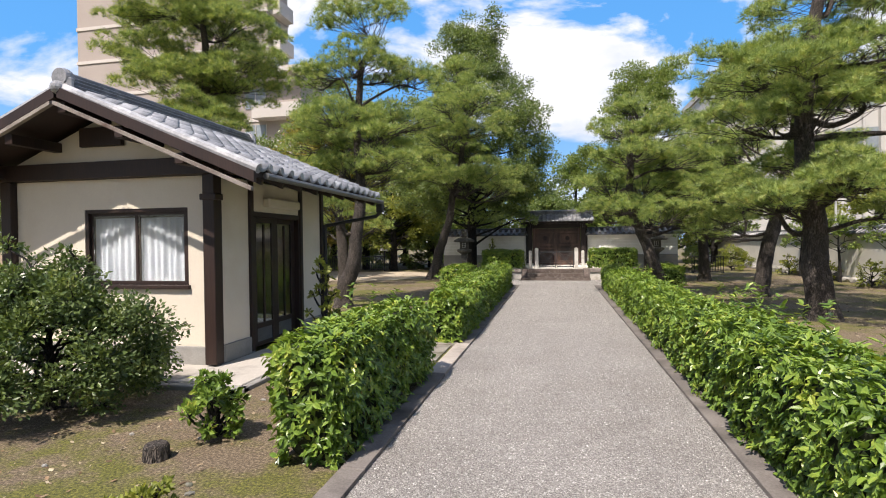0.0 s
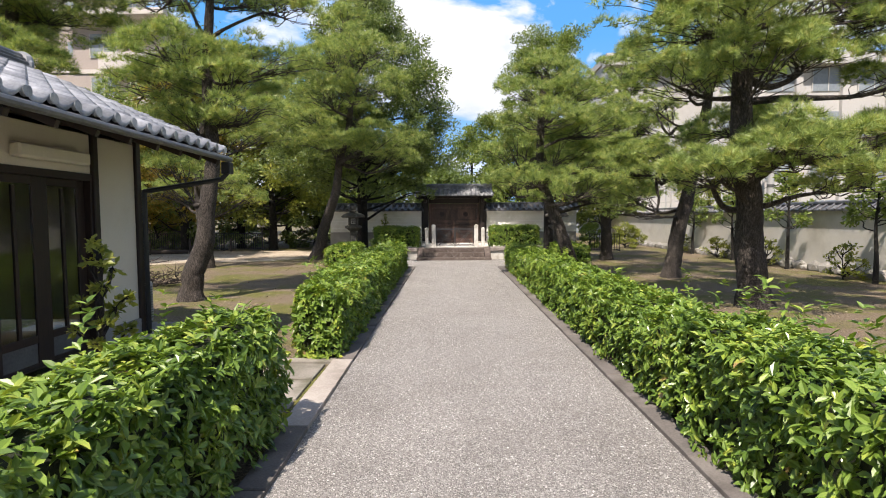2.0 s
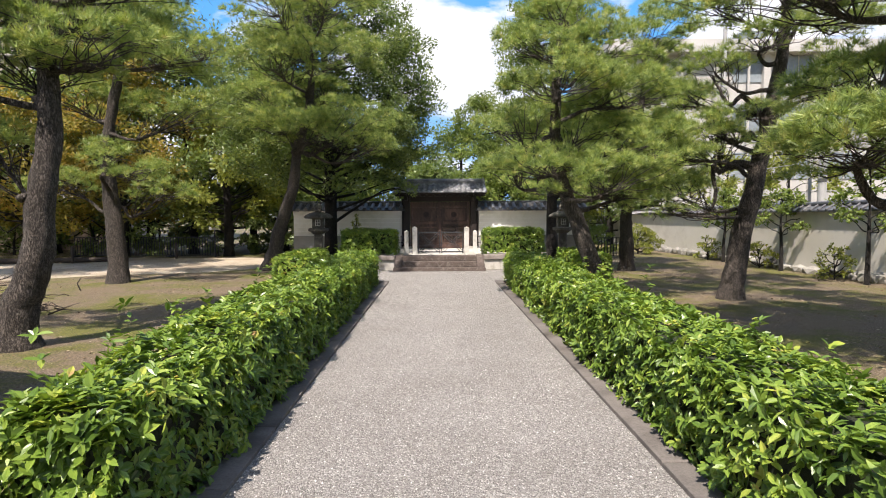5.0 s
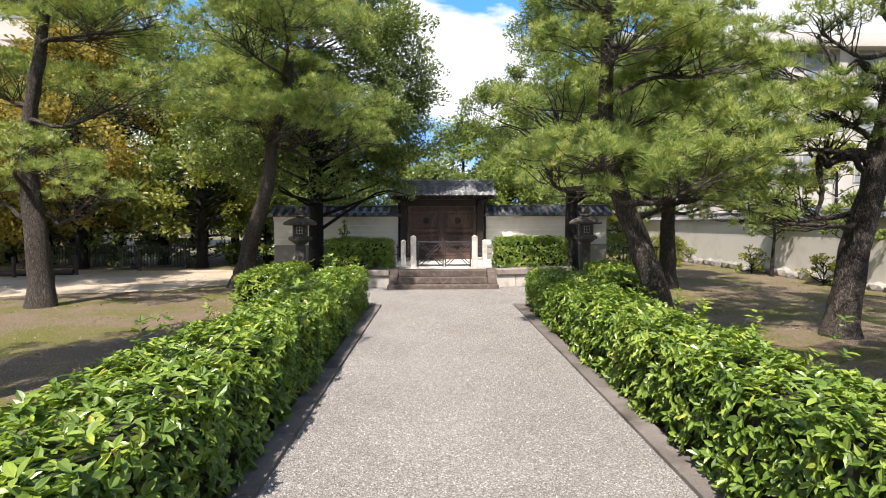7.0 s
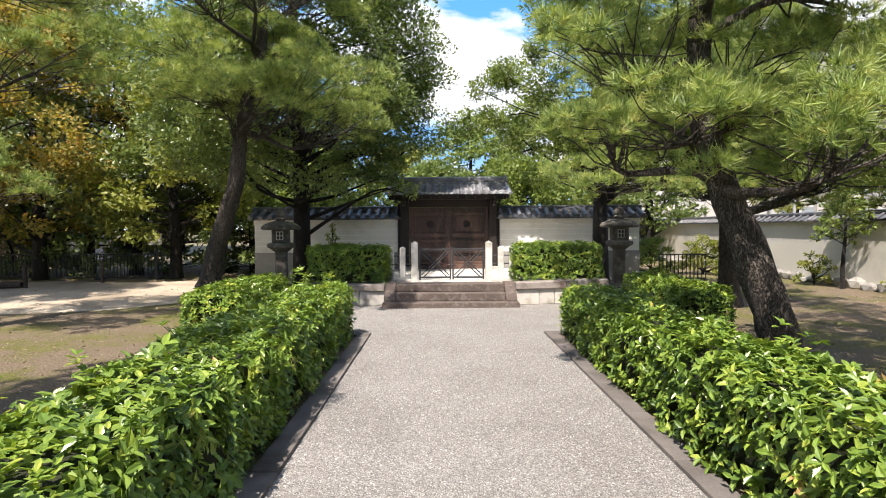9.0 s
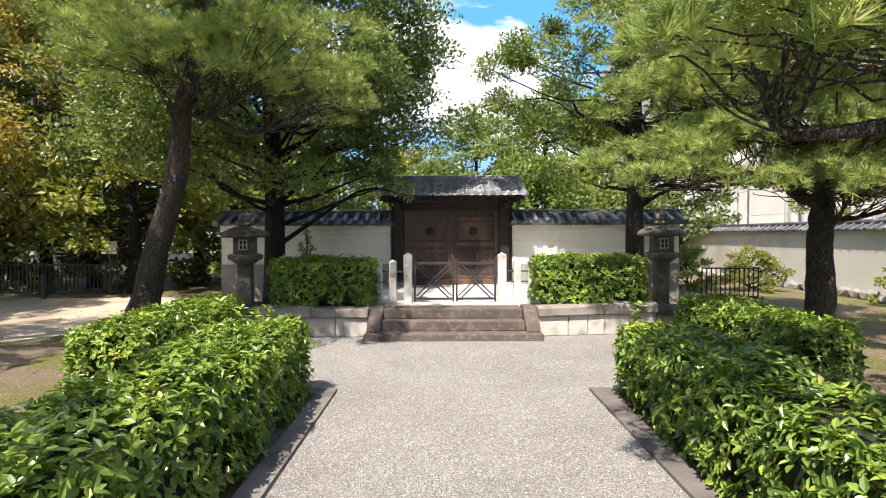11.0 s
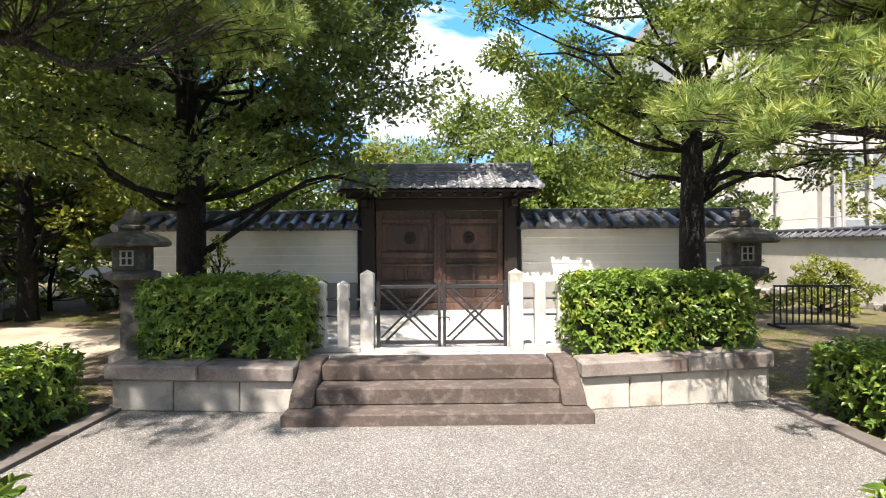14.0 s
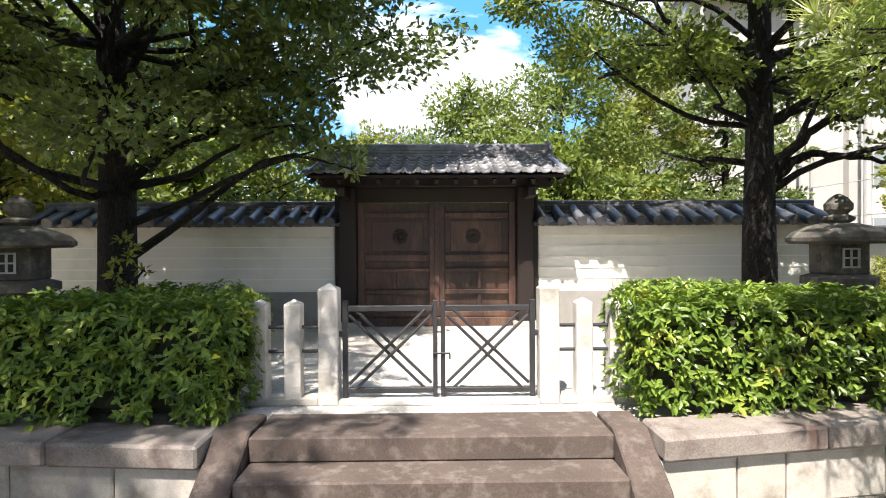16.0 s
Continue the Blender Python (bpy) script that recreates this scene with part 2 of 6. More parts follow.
M_EARTH = earth("mossy_earth")
M_SAND = surface("bare_sandy_earth", (0.33, 0.27, 0.19), (0.52, 0.45, 0.35), 0.7, 45, 0.95, 0.5, 0.006, (0.24, 0.19, 0.13), 0.5)
STONE_TONES = [(0.0, (0.13, 0.122, 0.115)), (0.3, (0.225, 0.215, 0.20)), (0.62, (0.30, 0.285, 0.267)), (0.86, (0.38, 0.365, 0.34)), (0.95, (0.50, 0.485, 0.46)), (1.0, (0.66, 0.64, 0.61))]
M_GRAVEL = gravel_material("grey_gravel", STONE_TONES, 125.0)
M_PEBBLE = island_stones("gravel_stones", STONE_TONES)
M_WHITE_GRAVEL = gravel_material("white_gravel", [(0.0, (0.52, 0.50, 0.47)), (0.5, (0.68, 0.66, 0.62)), (1.0, (0.80, 0.78, 0.74))], 80)
M_KERB = surface("kerb_stone", (0.095, 0.083, 0.073), (0.21, 0.188, 0.168), 2.5, 60, 0.9, 0.5, 0.005, (0.065, 0.055, 0.046), 1.3, vary=0.15)
M_SLAB = surface("paving_slab", (0.15, 0.135, 0.11), (0.29, 0.265, 0.225), 2.0, 50, 0.9, 0.4, 0.004, (0.10, 0.095, 0.06), 1.9, vary=0.2)
M_PALE_KERB = surface("pale_kerb_stone", (0.24, 0.21, 0.18), (0.40, 0.36, 0.315), 2.0, 60, 0.9, 0.4, 0.004, (0.17, 0.145, 0.12), 1.6, vary=0.15)
M_CONCRETE = surface("porch_concrete", (0.36, 0.33, 0.29), (0.52, 0.49, 0.44), 0.9, 40, 0.85, 0.3, 0.003, (0.22, 0.20, 0.17), 0.9)
M_DADO = surface("grey_mortar", (0.22, 0.215, 0.20), (0.33, 0.32, 0.30), 1.5, 50, 0.9, 0.3, 0.003, (0.17, 0.16, 0.145), 1.1)
M_PLASTER = surface("cream_plaster", (0.62, 0.555, 0.45), (0.72, 0.655, 0.545), 0.7, 70, 0.9, 0.15, 0.002, (0.60, 0.52, 0.40), 0.6)
M_WHITE = surface("white_wall_plaster", (0.70, 0.69, 0.63), (0.82, 0.81, 0.76), 0.8, 60, 0.9, 0.15, 0.002, (0.58, 0.58, 0.50), 0.7)
M_LINE = surface("white_wall_line", (0.82, 0.82, 0.78), (0.88, 0.88, 0.85), 1.0, 60, 0.85, 0.1, 0.001)
M_GARDEN_WALL = surface("pale_garden_wall", (0.58, 0.55, 0.48), (0.72, 0.69, 0.62), 0.5, 50, 0.9, 0.15, 0.002, (0.48, 0.45, 0.38), 0.4)
M_OLD_WALL = surface("brown_earth_wall", (0.30, 0.235, 0.17), (0.42, 0.34, 0.25), 0.6, 40, 0.95, 0.3, 0.004)
M_TIMBER = surface("dark_brown_timber", (0.011, 0.0055, 0.004), (0.036, 0.017, 0.012), 3.0, 60, 0.55, 0.25, 0.003, stretch=(1, 1, 0.12))
M_GATE_WOOD = surface("weathered_gate_wood", (0.017, 0.0088, 0.0066), (0.092, 0.046, 0.033), 2.2, 45, 0.45, 0.4, 0.003, (0.13, 0.075, 0.052), 3.0, stretch=(1, 1, 0.3), vary=0.35, lo=0.40, hi=0.64)
M_GATE_POST = surface("dark_gate_post", (0.006, 0.0035, 0.0026), (0.024, 0.013, 0.0095), 2.5, 50, 0.6, 0.3, 0.003, stretch=(1, 1, 0.12))
# grey tile, its colour lightened to carry sun glints
M_TILE = surface("glint_paled_roof_tile", (0.17, 0.175, 0.185), (0.40, 0.405, 0.42), 1.5, 30, 0.30, 0.2, 0.003, (0.52, 0.52, 0.53), 2.2, vary=0.3)
M_DARK_TILE = surface("smoked_roof_tile", (0.035, 0.037, 0.042), (0.10, 0.103, 0.11), 2.0, 34, 0.36, 0.25, 0.003, (0.20, 0.20, 0.20), 2.8, vary=0.3)
M_GATE_TILE = surface("grey_gate_tile", (0.085, 0.088, 0.096), (0.235, 0.238, 0.25), 2.0, 34, 0.32, 0.25, 0.003, (0.34, 0.34, 0.34), 2.4, vary=0.3)
M_GRANITE = surface("pale_granite", (0.36, 0.34, 0.30), (0.60, 0.575, 0.52), 3.0, 110, 0.85, 0.35, 0.004, (0.25, 0.22, 0.17), 3.0, vary=0.14)
M_POST_STONE = surface("white_granite_post", (0.50, 0.48, 0.44), (0.70, 0.68, 0.64), 3.0, 120, 0.85, 0.3, 0.003, (0.33, 0.31, 0.26), 3.2)
M_CAP_STONE = surface("weathered_cap_stone", (0.15, 0.125, 0.108), (0.37, 0.335, 0.30), 2.6, 80, 0.9, 0.4, 0.004, (0.10, 0.066, 0.055), 2.4, vary=0.15)
M_STEP = surface("brown_step_stone", (0.066, 0.050, 0.042), (0.150, 0.116, 0.097), 2.0, 70, 0.9, 0.6, 0.006, (0.19, 0.16, 0.14), 9.0, vary=0.12)
M_LANTERN = surface("weathered_lantern_stone", (0.060, 0.054, 0.046), (0.17, 0.155, 0.135), 4.0, 70, 0.95, 0.6, 0.008, (0.24, 0.23, 0.195), 6.0)
M_IRON = surface("dark_grey_iron", (0.030, 0.031, 0.033), (0.060, 0.060, 0.064), 4, 60, 0.5, 0.1, 0.001, metal=0.3)
M_BLACK = surface("black_painted_metal", (0.012, 0.012, 0.013), (0.03, 0.03, 0.03), 4, 60, 0.5, 0.1, 0.001)
M_ALU = surface("grey_gutter_metal", (0.10, 0.10, 0.10), (0.19, 0.19, 0.19), 3, 40, 0.45, 0.1, 0.001, metal=0.4)
M_RUBBLE = surface("rubble_stone", (0.16, 0.155, 0.14), (0.40, 0.38, 0.34), 3.0, 45, 0.95, 0.7, 0.012, (0.12, 0.12, 0.085), 2.4, vary=0.25)
M_OFFWHITE = surface("offwhite_concrete", (0.43, 0.42, 0.395), (0.54, 0.53, 0.505), 0.3, 12, 0.85, 0.1, 0.003, (0.40, 0.385, 0.355), 0.25)
M_TOWER = surface("greige_tower_tile", (0.34, 0.29, 0.26), (0.42, 0.37, 0.33), 0.3, 10, 0.8, 0.1, 0.003)
M_TOWER_BAND = surface("pale_tower_band", (0.50, 0.46, 0.42), (0.60, 0.56, 0.52), 0.3, 10, 0.8, 0.1, 0.003)
# pale blue-grey base colour imitates sky reflected in the far panes
M_SKY_GREY = surface("sky_toned_glass", (0.20, 0.23, 0.25), (0.32, 0.36, 0.38), 0.4, 5, 0.15, 0.0, 0.001)
M_CURTAIN = surface("white_lace_curtain", (0.32, 0.34, 0.38), (0.50, 0.51, 0.54), 4, 60, 0.9, 0.2, 0.002)
# low brown tone puts the room's dimness into the colour
M_ROOM = surface("shade_toned_room", (0.12, 0.10, 0.08), (0.18, 0.15, 0.12), 1, 20, 0.9)
M_PLASTIC = surface("cream_plastic", (0.62, 0.56, 0.44), (0.70, 0.64, 0.52), 2, 40, 0.5, 0.05, 0.001)
M_AC = surface("grey_plastic_casing", (0.38, 0.38, 0.37), (0.48, 0.48, 0.47), 2, 40, 0.5, 0.05, 0.001)
M_LITTER = island_stones("fallen_leaves", [(0, (0.10, 0.06, 0.03)), (0.5, (0.23, 0.15, 0.08)), (1, (0.42, 0.36, 0.24))])

M_HEDGE = foliage("hedge_leaves", [(0.08, (0.040, 0.080, 0.014)), (0.40, (0.118, 0.200, 0.029)), (0.70, (0.225, 0.325, 0.048)), (0.92, (0.42, 0.46, 0.078)), (1.0, (0.40, 0.27, 0.11))], 0.34, 0.26, 0.5, 4.0, 0.45, 1.5)
# near-black green: the shade between the leaves, put into the core's colour
M_HEDGE_SHADE = surface("hedge_inner_shade", (0.010, 0.014, 0.005), (0.035, 0.042, 0.014), 6, 30, 0.9, 0.8, 0.03)
M_NEEDLE = foliage("pine_needles", [(0.05, (0.070, 0.118, 0.040)), (0.40, (0.215, 0.300, 0.085)), (0.72, (0.365, 0.440, 0.130)), (1.0, (0.50, 0.48, 0.18))], 0.42, 0.32, 0.4, 6.0, 0.15, 2.6)
M_LEAF_DARK = foliage("dark_evergreen_leaves", [(0.12, (0.062, 0.096, 0.032)), (0.5, (0.140, 0.200, 0.058)), (0.8, (0.225, 0.295, 0.085)), (1.0, (0.33, 0.35, 0.12))], 0.34, 0.42, 0.6)
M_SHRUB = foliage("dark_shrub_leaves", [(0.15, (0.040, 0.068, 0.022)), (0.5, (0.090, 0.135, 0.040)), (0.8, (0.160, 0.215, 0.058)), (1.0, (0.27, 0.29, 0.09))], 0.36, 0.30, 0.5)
M_LEAF_MID = foliage("green_leaves", [(0.15, (0.080, 0.125, 0.030)), (0.5, (0.165, 0.230, 0.050)), (0.8, (0.26, 0.325, 0.075)), (1.0, (0.37, 0.39, 0.11))], 0.45, 0.40, 0.4)
M_LEAF_LIGHT = foliage("yellow_green_leaves", [(0.15, (0.11, 0.135, 0.026)), (0.5, (0.21, 0.245, 0.045)), (0.8, (0.32, 0.34, 0.07)), (1.0, (0.42, 0.38, 0.10))], 0.45, 0.4, 0.4)
M_LEAF_MAPLE = foliage("turning_maple_leaves", [(0.10, (0.10, 0.115, 0.025)), (0.45, (0.24, 0.22, 0.045)), (0.75, (0.34, 0.27, 0.06)), (1.0, (0.46, 0.26, 0.07))], 0.5, 0.42, 0.3, 1.2, 0.4, 1.8)
M_PINE_BARK = bark("pine_bark", (0.026, 0.020, 0.016), (0.066, 0.053, 0.043), (0.185, 0.157, 0.132), 24)
M_BARK = bark("smooth_dark_bark", (0.006, 0.005, 0.004), (0.016, 0.013, 0.011), (0.042, 0.036, 0.031), 16)
M_TWIG = surface("dark_twig", (0.030, 0.022, 0.017), (0.085, 0.065, 0.050), 5, 40, 0.9)

m, n, k, b = nodes_of("window_pane")
b.inputs["Base Color"].default_value = (0.9, 0.95, 0.95, 1)
b.inputs["Roughness"].default_value = 0.03
b.inputs["Transmission Weight"].default_value = 1.0
b.inputs["IOR"].default_value = 1.45
M_GLASS = m

# blue sky with summer clouds, far off to the north
m, n, k, b = nodes_of("cloudy_sky")
at = place_node(n, k, (0.0012, 0.0012, 0.0021), "Object")
puff = noise_node(n, k, at, 1.9, 10, 0.55)
puff.inputs["Distortion"].default_value = 0.35
cover = ramp_node(n, k, puff.outputs[0], [(0.47, (0, 0, 0)), (0.54, (1, 1, 1))])
grey = ramp_node(n, k, noise_node(n, k, at, 4.0, 6).outputs[0], [(0.3, (0.66, 0.73, 0.82)), (0.6, (0.93, 0.94, 0.95))])
up = n.new("ShaderNodeSeparateXYZ")
k.new(n.new("ShaderNodeNewGeometry").outputs["Position"], up.inputs[0])
high = n.new("ShaderNodeMapRange")
high.inputs[2].default_value = 1400
k.new(up.outputs[2], high.inputs[0])
blue = ramp_node(n, k, high.outputs[0], [(0.0, (0.36, 0.60, 0.86)), (0.3, (0.12, 0.40, 0.82)), (1.0, (0.04, 0.20, 0.60))])
em = n.new("ShaderNodeEmission")
k.new(mix_node(n, k, cover.outputs[0], blue.outputs[0], grey.outputs[0]), em.inputs[0])
em.inputs[1].default_value = 0.80
k.new(em.outputs[0], n["Material Output"].inputs[0])
M_SKY = m
rings = []
for e in range(0, 17):
    el = radians(-2 + e * 5.4)
    rings.append([(1400 * math.sin(radians(a)) * math.cos(el), 1400 * math.cos(radians(a)) * math.cos(el), 1400 * math.sin(el)) for a in range(-96, 97, 6)])
bm = bmesh.new()
rows_ = [[bm.verts.new(p) for p in r] for r in rings]
for a, b in zip(rows_, rows_[1:]):
    for i in range(len(a) - 1):
        bm.faces.new((a[i], b[i], b[i + 1], a[i + 1]))
setting("backdrop", bm, M_SKY, "blue sky with bright white summer clouds", "sky")

# ---- ground, gravel path, kerbs ----
R0, R1, CENTRE = -0.42, 2.22, 0.90           # the path's edges, the gate's axis
bm = sheet([(-1600, -1600, 0), (1600, -1600, 0), (1600, 1600, 0), (-1600, 1600, 0)])
setting("ground", bm, M_EARTH, "mossy brown earth ground under the pines", "ground")
bm = sheet([(R0, -12, 0.004), (R1, -12, 0.004), (R1, 21.95, 0.004), (4.18, 21.95, 0.004), (4.18, 25.3, 0.004), (-2.24, 25.3, 0.004), (-2.24, 21.95, 0.004), (R0, 21.95, 0.004)])
setting("path", bm, M_GRAVEL, "grey crushed gravel path leading to the gate", "path")

rng = np.random.default_rng(5)
N = 42000
yy = 3.6 + 18.4 * rng.random(N) ** 1.25
xx = R0 + (R1 - R0) * rng.random(N)
court = rng.random(N) < 0.22
yy[court] = rng.uniform(21.95, 25.2, court.sum())
xx[court] = rng.uniform(-2.2, 4.15, court.sum())
shape = [(-0.5, -0.5, -0.2), (0.5, -0.45, -0.2), (0.45, 0.5, -0.2), (-0.5, 0.4, -0.2), (0.08, 0.05, 0.55)]
me = strew("gravel_stones", shape, [(0, 1, 4), (1, 2, 4), (2, 3, 4), (3, 0, 4)], np.stack([xx, yy, np.full(N, 0.0055)], 1),
           np.stack([rng.normal(size=N), rng.normal(size=N), rng.normal(0, 0.25, N)], 1), np.tile((0, 0, 1.0), (N, 1)), rng.uniform(0.007, 0.014, (N, 1)) * rng.uniform(0.7, 1.3, (N, 3)))
single("gravel_stones", me, M_PEBBLE, "loose grey and white crushed gravel stones", "gravel", kind="stuff")

# bare trodden earth to the west, with a ragged edge
bm = bmesh.new()
near_, far_ = [], []
for i in range(61):
    x = -60 + i * 0.93
    w = noise.noise((x * 0.4, 3, 0)) * 0.9
    near_.append(bm.verts.new((x, 23.0 + w + max(0, x + 9.5) * 0.62, 0.004)))
    far_.append(bm.verts.new((x, 30.6 + noise.noise((x * 0.3, 9, 0)) * 1.3 - max(0, -12 - x) * 0.06, 0.004)))
for i in range(60):
    if far_[i + 1].co.y > near_[i + 1].co.y + 0.05:
        bm.faces.new((near_[i], near_[i + 1], far_[i + 1], far_[i]))
setting("clearing", bm, M_SAND, "bare pale sandy earth clearing under the trees", "ground")

# fallen leaves, twigs and chips on the earth
N = 26000
xx, yy = rng.uniform(-12, 11, N), rng.uniform(3.5, 29, N)
keep = ((xx < -1.5) | (xx > 3.3)) & ~((xx > -7) & (xx < -2.3) & (yy > 7.4) & (yy < 12.4)) & ~((xx > -2.6) & (xx < 4.5) & (yy > 21))
xx, yy = xx[keep], yy[keep]
N = len(xx)
me = strew("leaf_litter", [(-0.3, -0.5, 0), (0.3, -0.4, 0.1), (0.22, 0.5, 0.2), (-0.2, 0.4, 0)], [(0, 1, 2, 3)], np.stack([xx, yy, np.full(N, 0.007)], 1),
           np.stack([rng.normal(size=N), rng.normal(size=N), rng.normal(0, 0.1, N)], 1), np.stack([rng.normal(0, 0.3, N), rng.normal(0, 0.3, N), np.ones(N)], 1), rng.uniform(0.015, 0.05, (N, 1)) * rng.uniform(0.4, 1.2, (N, 3)))
single("leaf_litter", me, M_LITTER, "dry fallen leaves and chips strewn on earth", "fallen leaves", kind="stuff")


def kerb_line(name, label, x0, x1, y0, y1, step, z, along_y=True, material=M_KERB):
    """A row of kerb stones under one structure object."""
    root = setting(name, box(x0 + 0.01, x1 - 0.01, y0, y1, -0.12, z - 0.02), M_KERB, label, "kerb")
    shapes = [as_mesh("kerb_stone", box(-0.5, 0.5, -0.5, 0.5, -0.12, z, 0.008)) for i in range(1)]
    length = (y1 - y0) if along_y else (x1 - x0)
    n_ = max(1, round(length / step))
    s = length / n_
    for i in range(n_):
        c = (i + 0.5) * s
        at_ = pose((x0 + x1) / 2, y0 + c, random.uniform(-0.006, 0.004)) @ Matrix.Diagonal((x1 - x0, s - 0.008, 1, 1)) if along_y else pose(x0 + c, (y0 + y1) / 2, random.uniform(-0.006, 0.004)) @ Matrix.Diagonal((s - 0.008, y1 - y0, 1, 1))
        part("kerb_stone", shapes[0], material, root, at=at_)
    return root


kerb_line("kerb_1", "dark weathered stone kerb along the gravel path", R0 - 0.18, R0, -12, 8.7, 0.92, 0.035)
kerb_line("kerb_2", "pale stone kerb at the porch paving", R0 - 0.22, R0, 8.7, 10.62, 0.96, 0.04, material=M_PALE_KERB)
kerb_line("kerb_3", "dark weathered stone kerb along the gravel path", R0 - 0.18, R0, 10.62, 21.95, 0.92, 0.035)
kerb_line("kerb_4", "dark weathered stone kerb along the gravel path", R1, R1 + 0.18, -12, 21.95, 0.92, 0.035)
kerb_line("kerb_5", "stone kerb round the gravel court", -2.24, R0 - 0.18, 21.77, 21.95, 0.9, 0.035, False)
kerb_line("kerb_6", "stone kerb round the gravel court", R1 + 0.18, 4.18, 21.77, 21.95, 0.9, 0.035, False)
kerb_line("kerb_7", "stone kerb round the gravel court", -2.42, -2.24, 21.77, 25.2, 0.86, 0.035)
kerb_line("kerb_8", "stone kerb round the gravel court", 4.18, 4.36, 21.77, 25.2, 0.86, 0.035)

# stone flags between path and porch
root = setting("pavement", box(-2.55, R0 - 0.23, 8.72, 10.5, -0.05, 0.012), M_EARTH, "mossy joints between stone paving flags", "paving")
me = as_mesh("paving_slab", box(-0.5, 0.5, -0.5, 0.5, -0.03, 0.03, 0.006))
for i in range(3):
    for j in range(3):
        w, d = 0.625, 0.58
        part("paving_slab", me, M_SLAB, root, at=pose(-2.23 + i * w, 9.02 + j * d, 0.004 + random.uniform(-0.004, 0.004), 0, 0, random.uniform(-0.6, 0.6)) @ Matrix.Diagonal((w - 0.05, d - 0.05, 1, 1)))
me = as_mesh("paving_slab", box(-0.5, 0.5, -0.5, 0.5, -0.03, 0.03, 0.006))
for i in range(2):
    part("paving_slab", me, M_SLAB, root, at=pose(-2.1 + i * 1.0, 10.6, 0.008) @ Matrix.Diagonal((0.98, 0.16, 1, 1)))

# ---- hedges ----
LEAF = [(0, 0, 0), (0.22, 0.30, 0.06), (0.19, 0.66, 0.04), (0, 1.0, -0.10), (-0.19, 0.66, 0.04), (-0.22, 0.30, 0.06)]
LEAF_FACES = [(0, 1, 2, 3), (0, 3, 4, 5)]


def shoots(pos, out, rng, per, size):
    """Whorls of leaves at shoot tips: places, axes, normals, sizes."""
    n_ = len(pos)
    ax = unit(out + rng.normal(0, 0.35, (n_, 3)) + (0, 0, 0.25))
    u = unit(np.cross(ax, rng.normal(size=(n_, 3))))
    w = np.cross(ax, u)
    P, A, Nn, S = [], [], [], []
    for i in range(per):
        ang = 2 * np.pi * i / per * 1.0 + rng.normal(0, 0.35, n_)
        side = np.cos(ang)[:, None] * u + np.sin(ang)[:, None] * w
        lift = rng.uniform(0.15, 0.75, n_)[:, None]
        d = unit(side + ax * lift + (0, 0, -0.12))
        P.append(pos + ax * rng.uniform(-0.03, 0.02, n_)[:, None]), A.append(d), Nn.append(ax + (0, 0, 0.35))
        S.append(size * rng.uniform(0.65, 1.25, n_))
    return np.concatenate(P), np.concatenate(A), np.concatenate(Nn), np.concatenate(S)


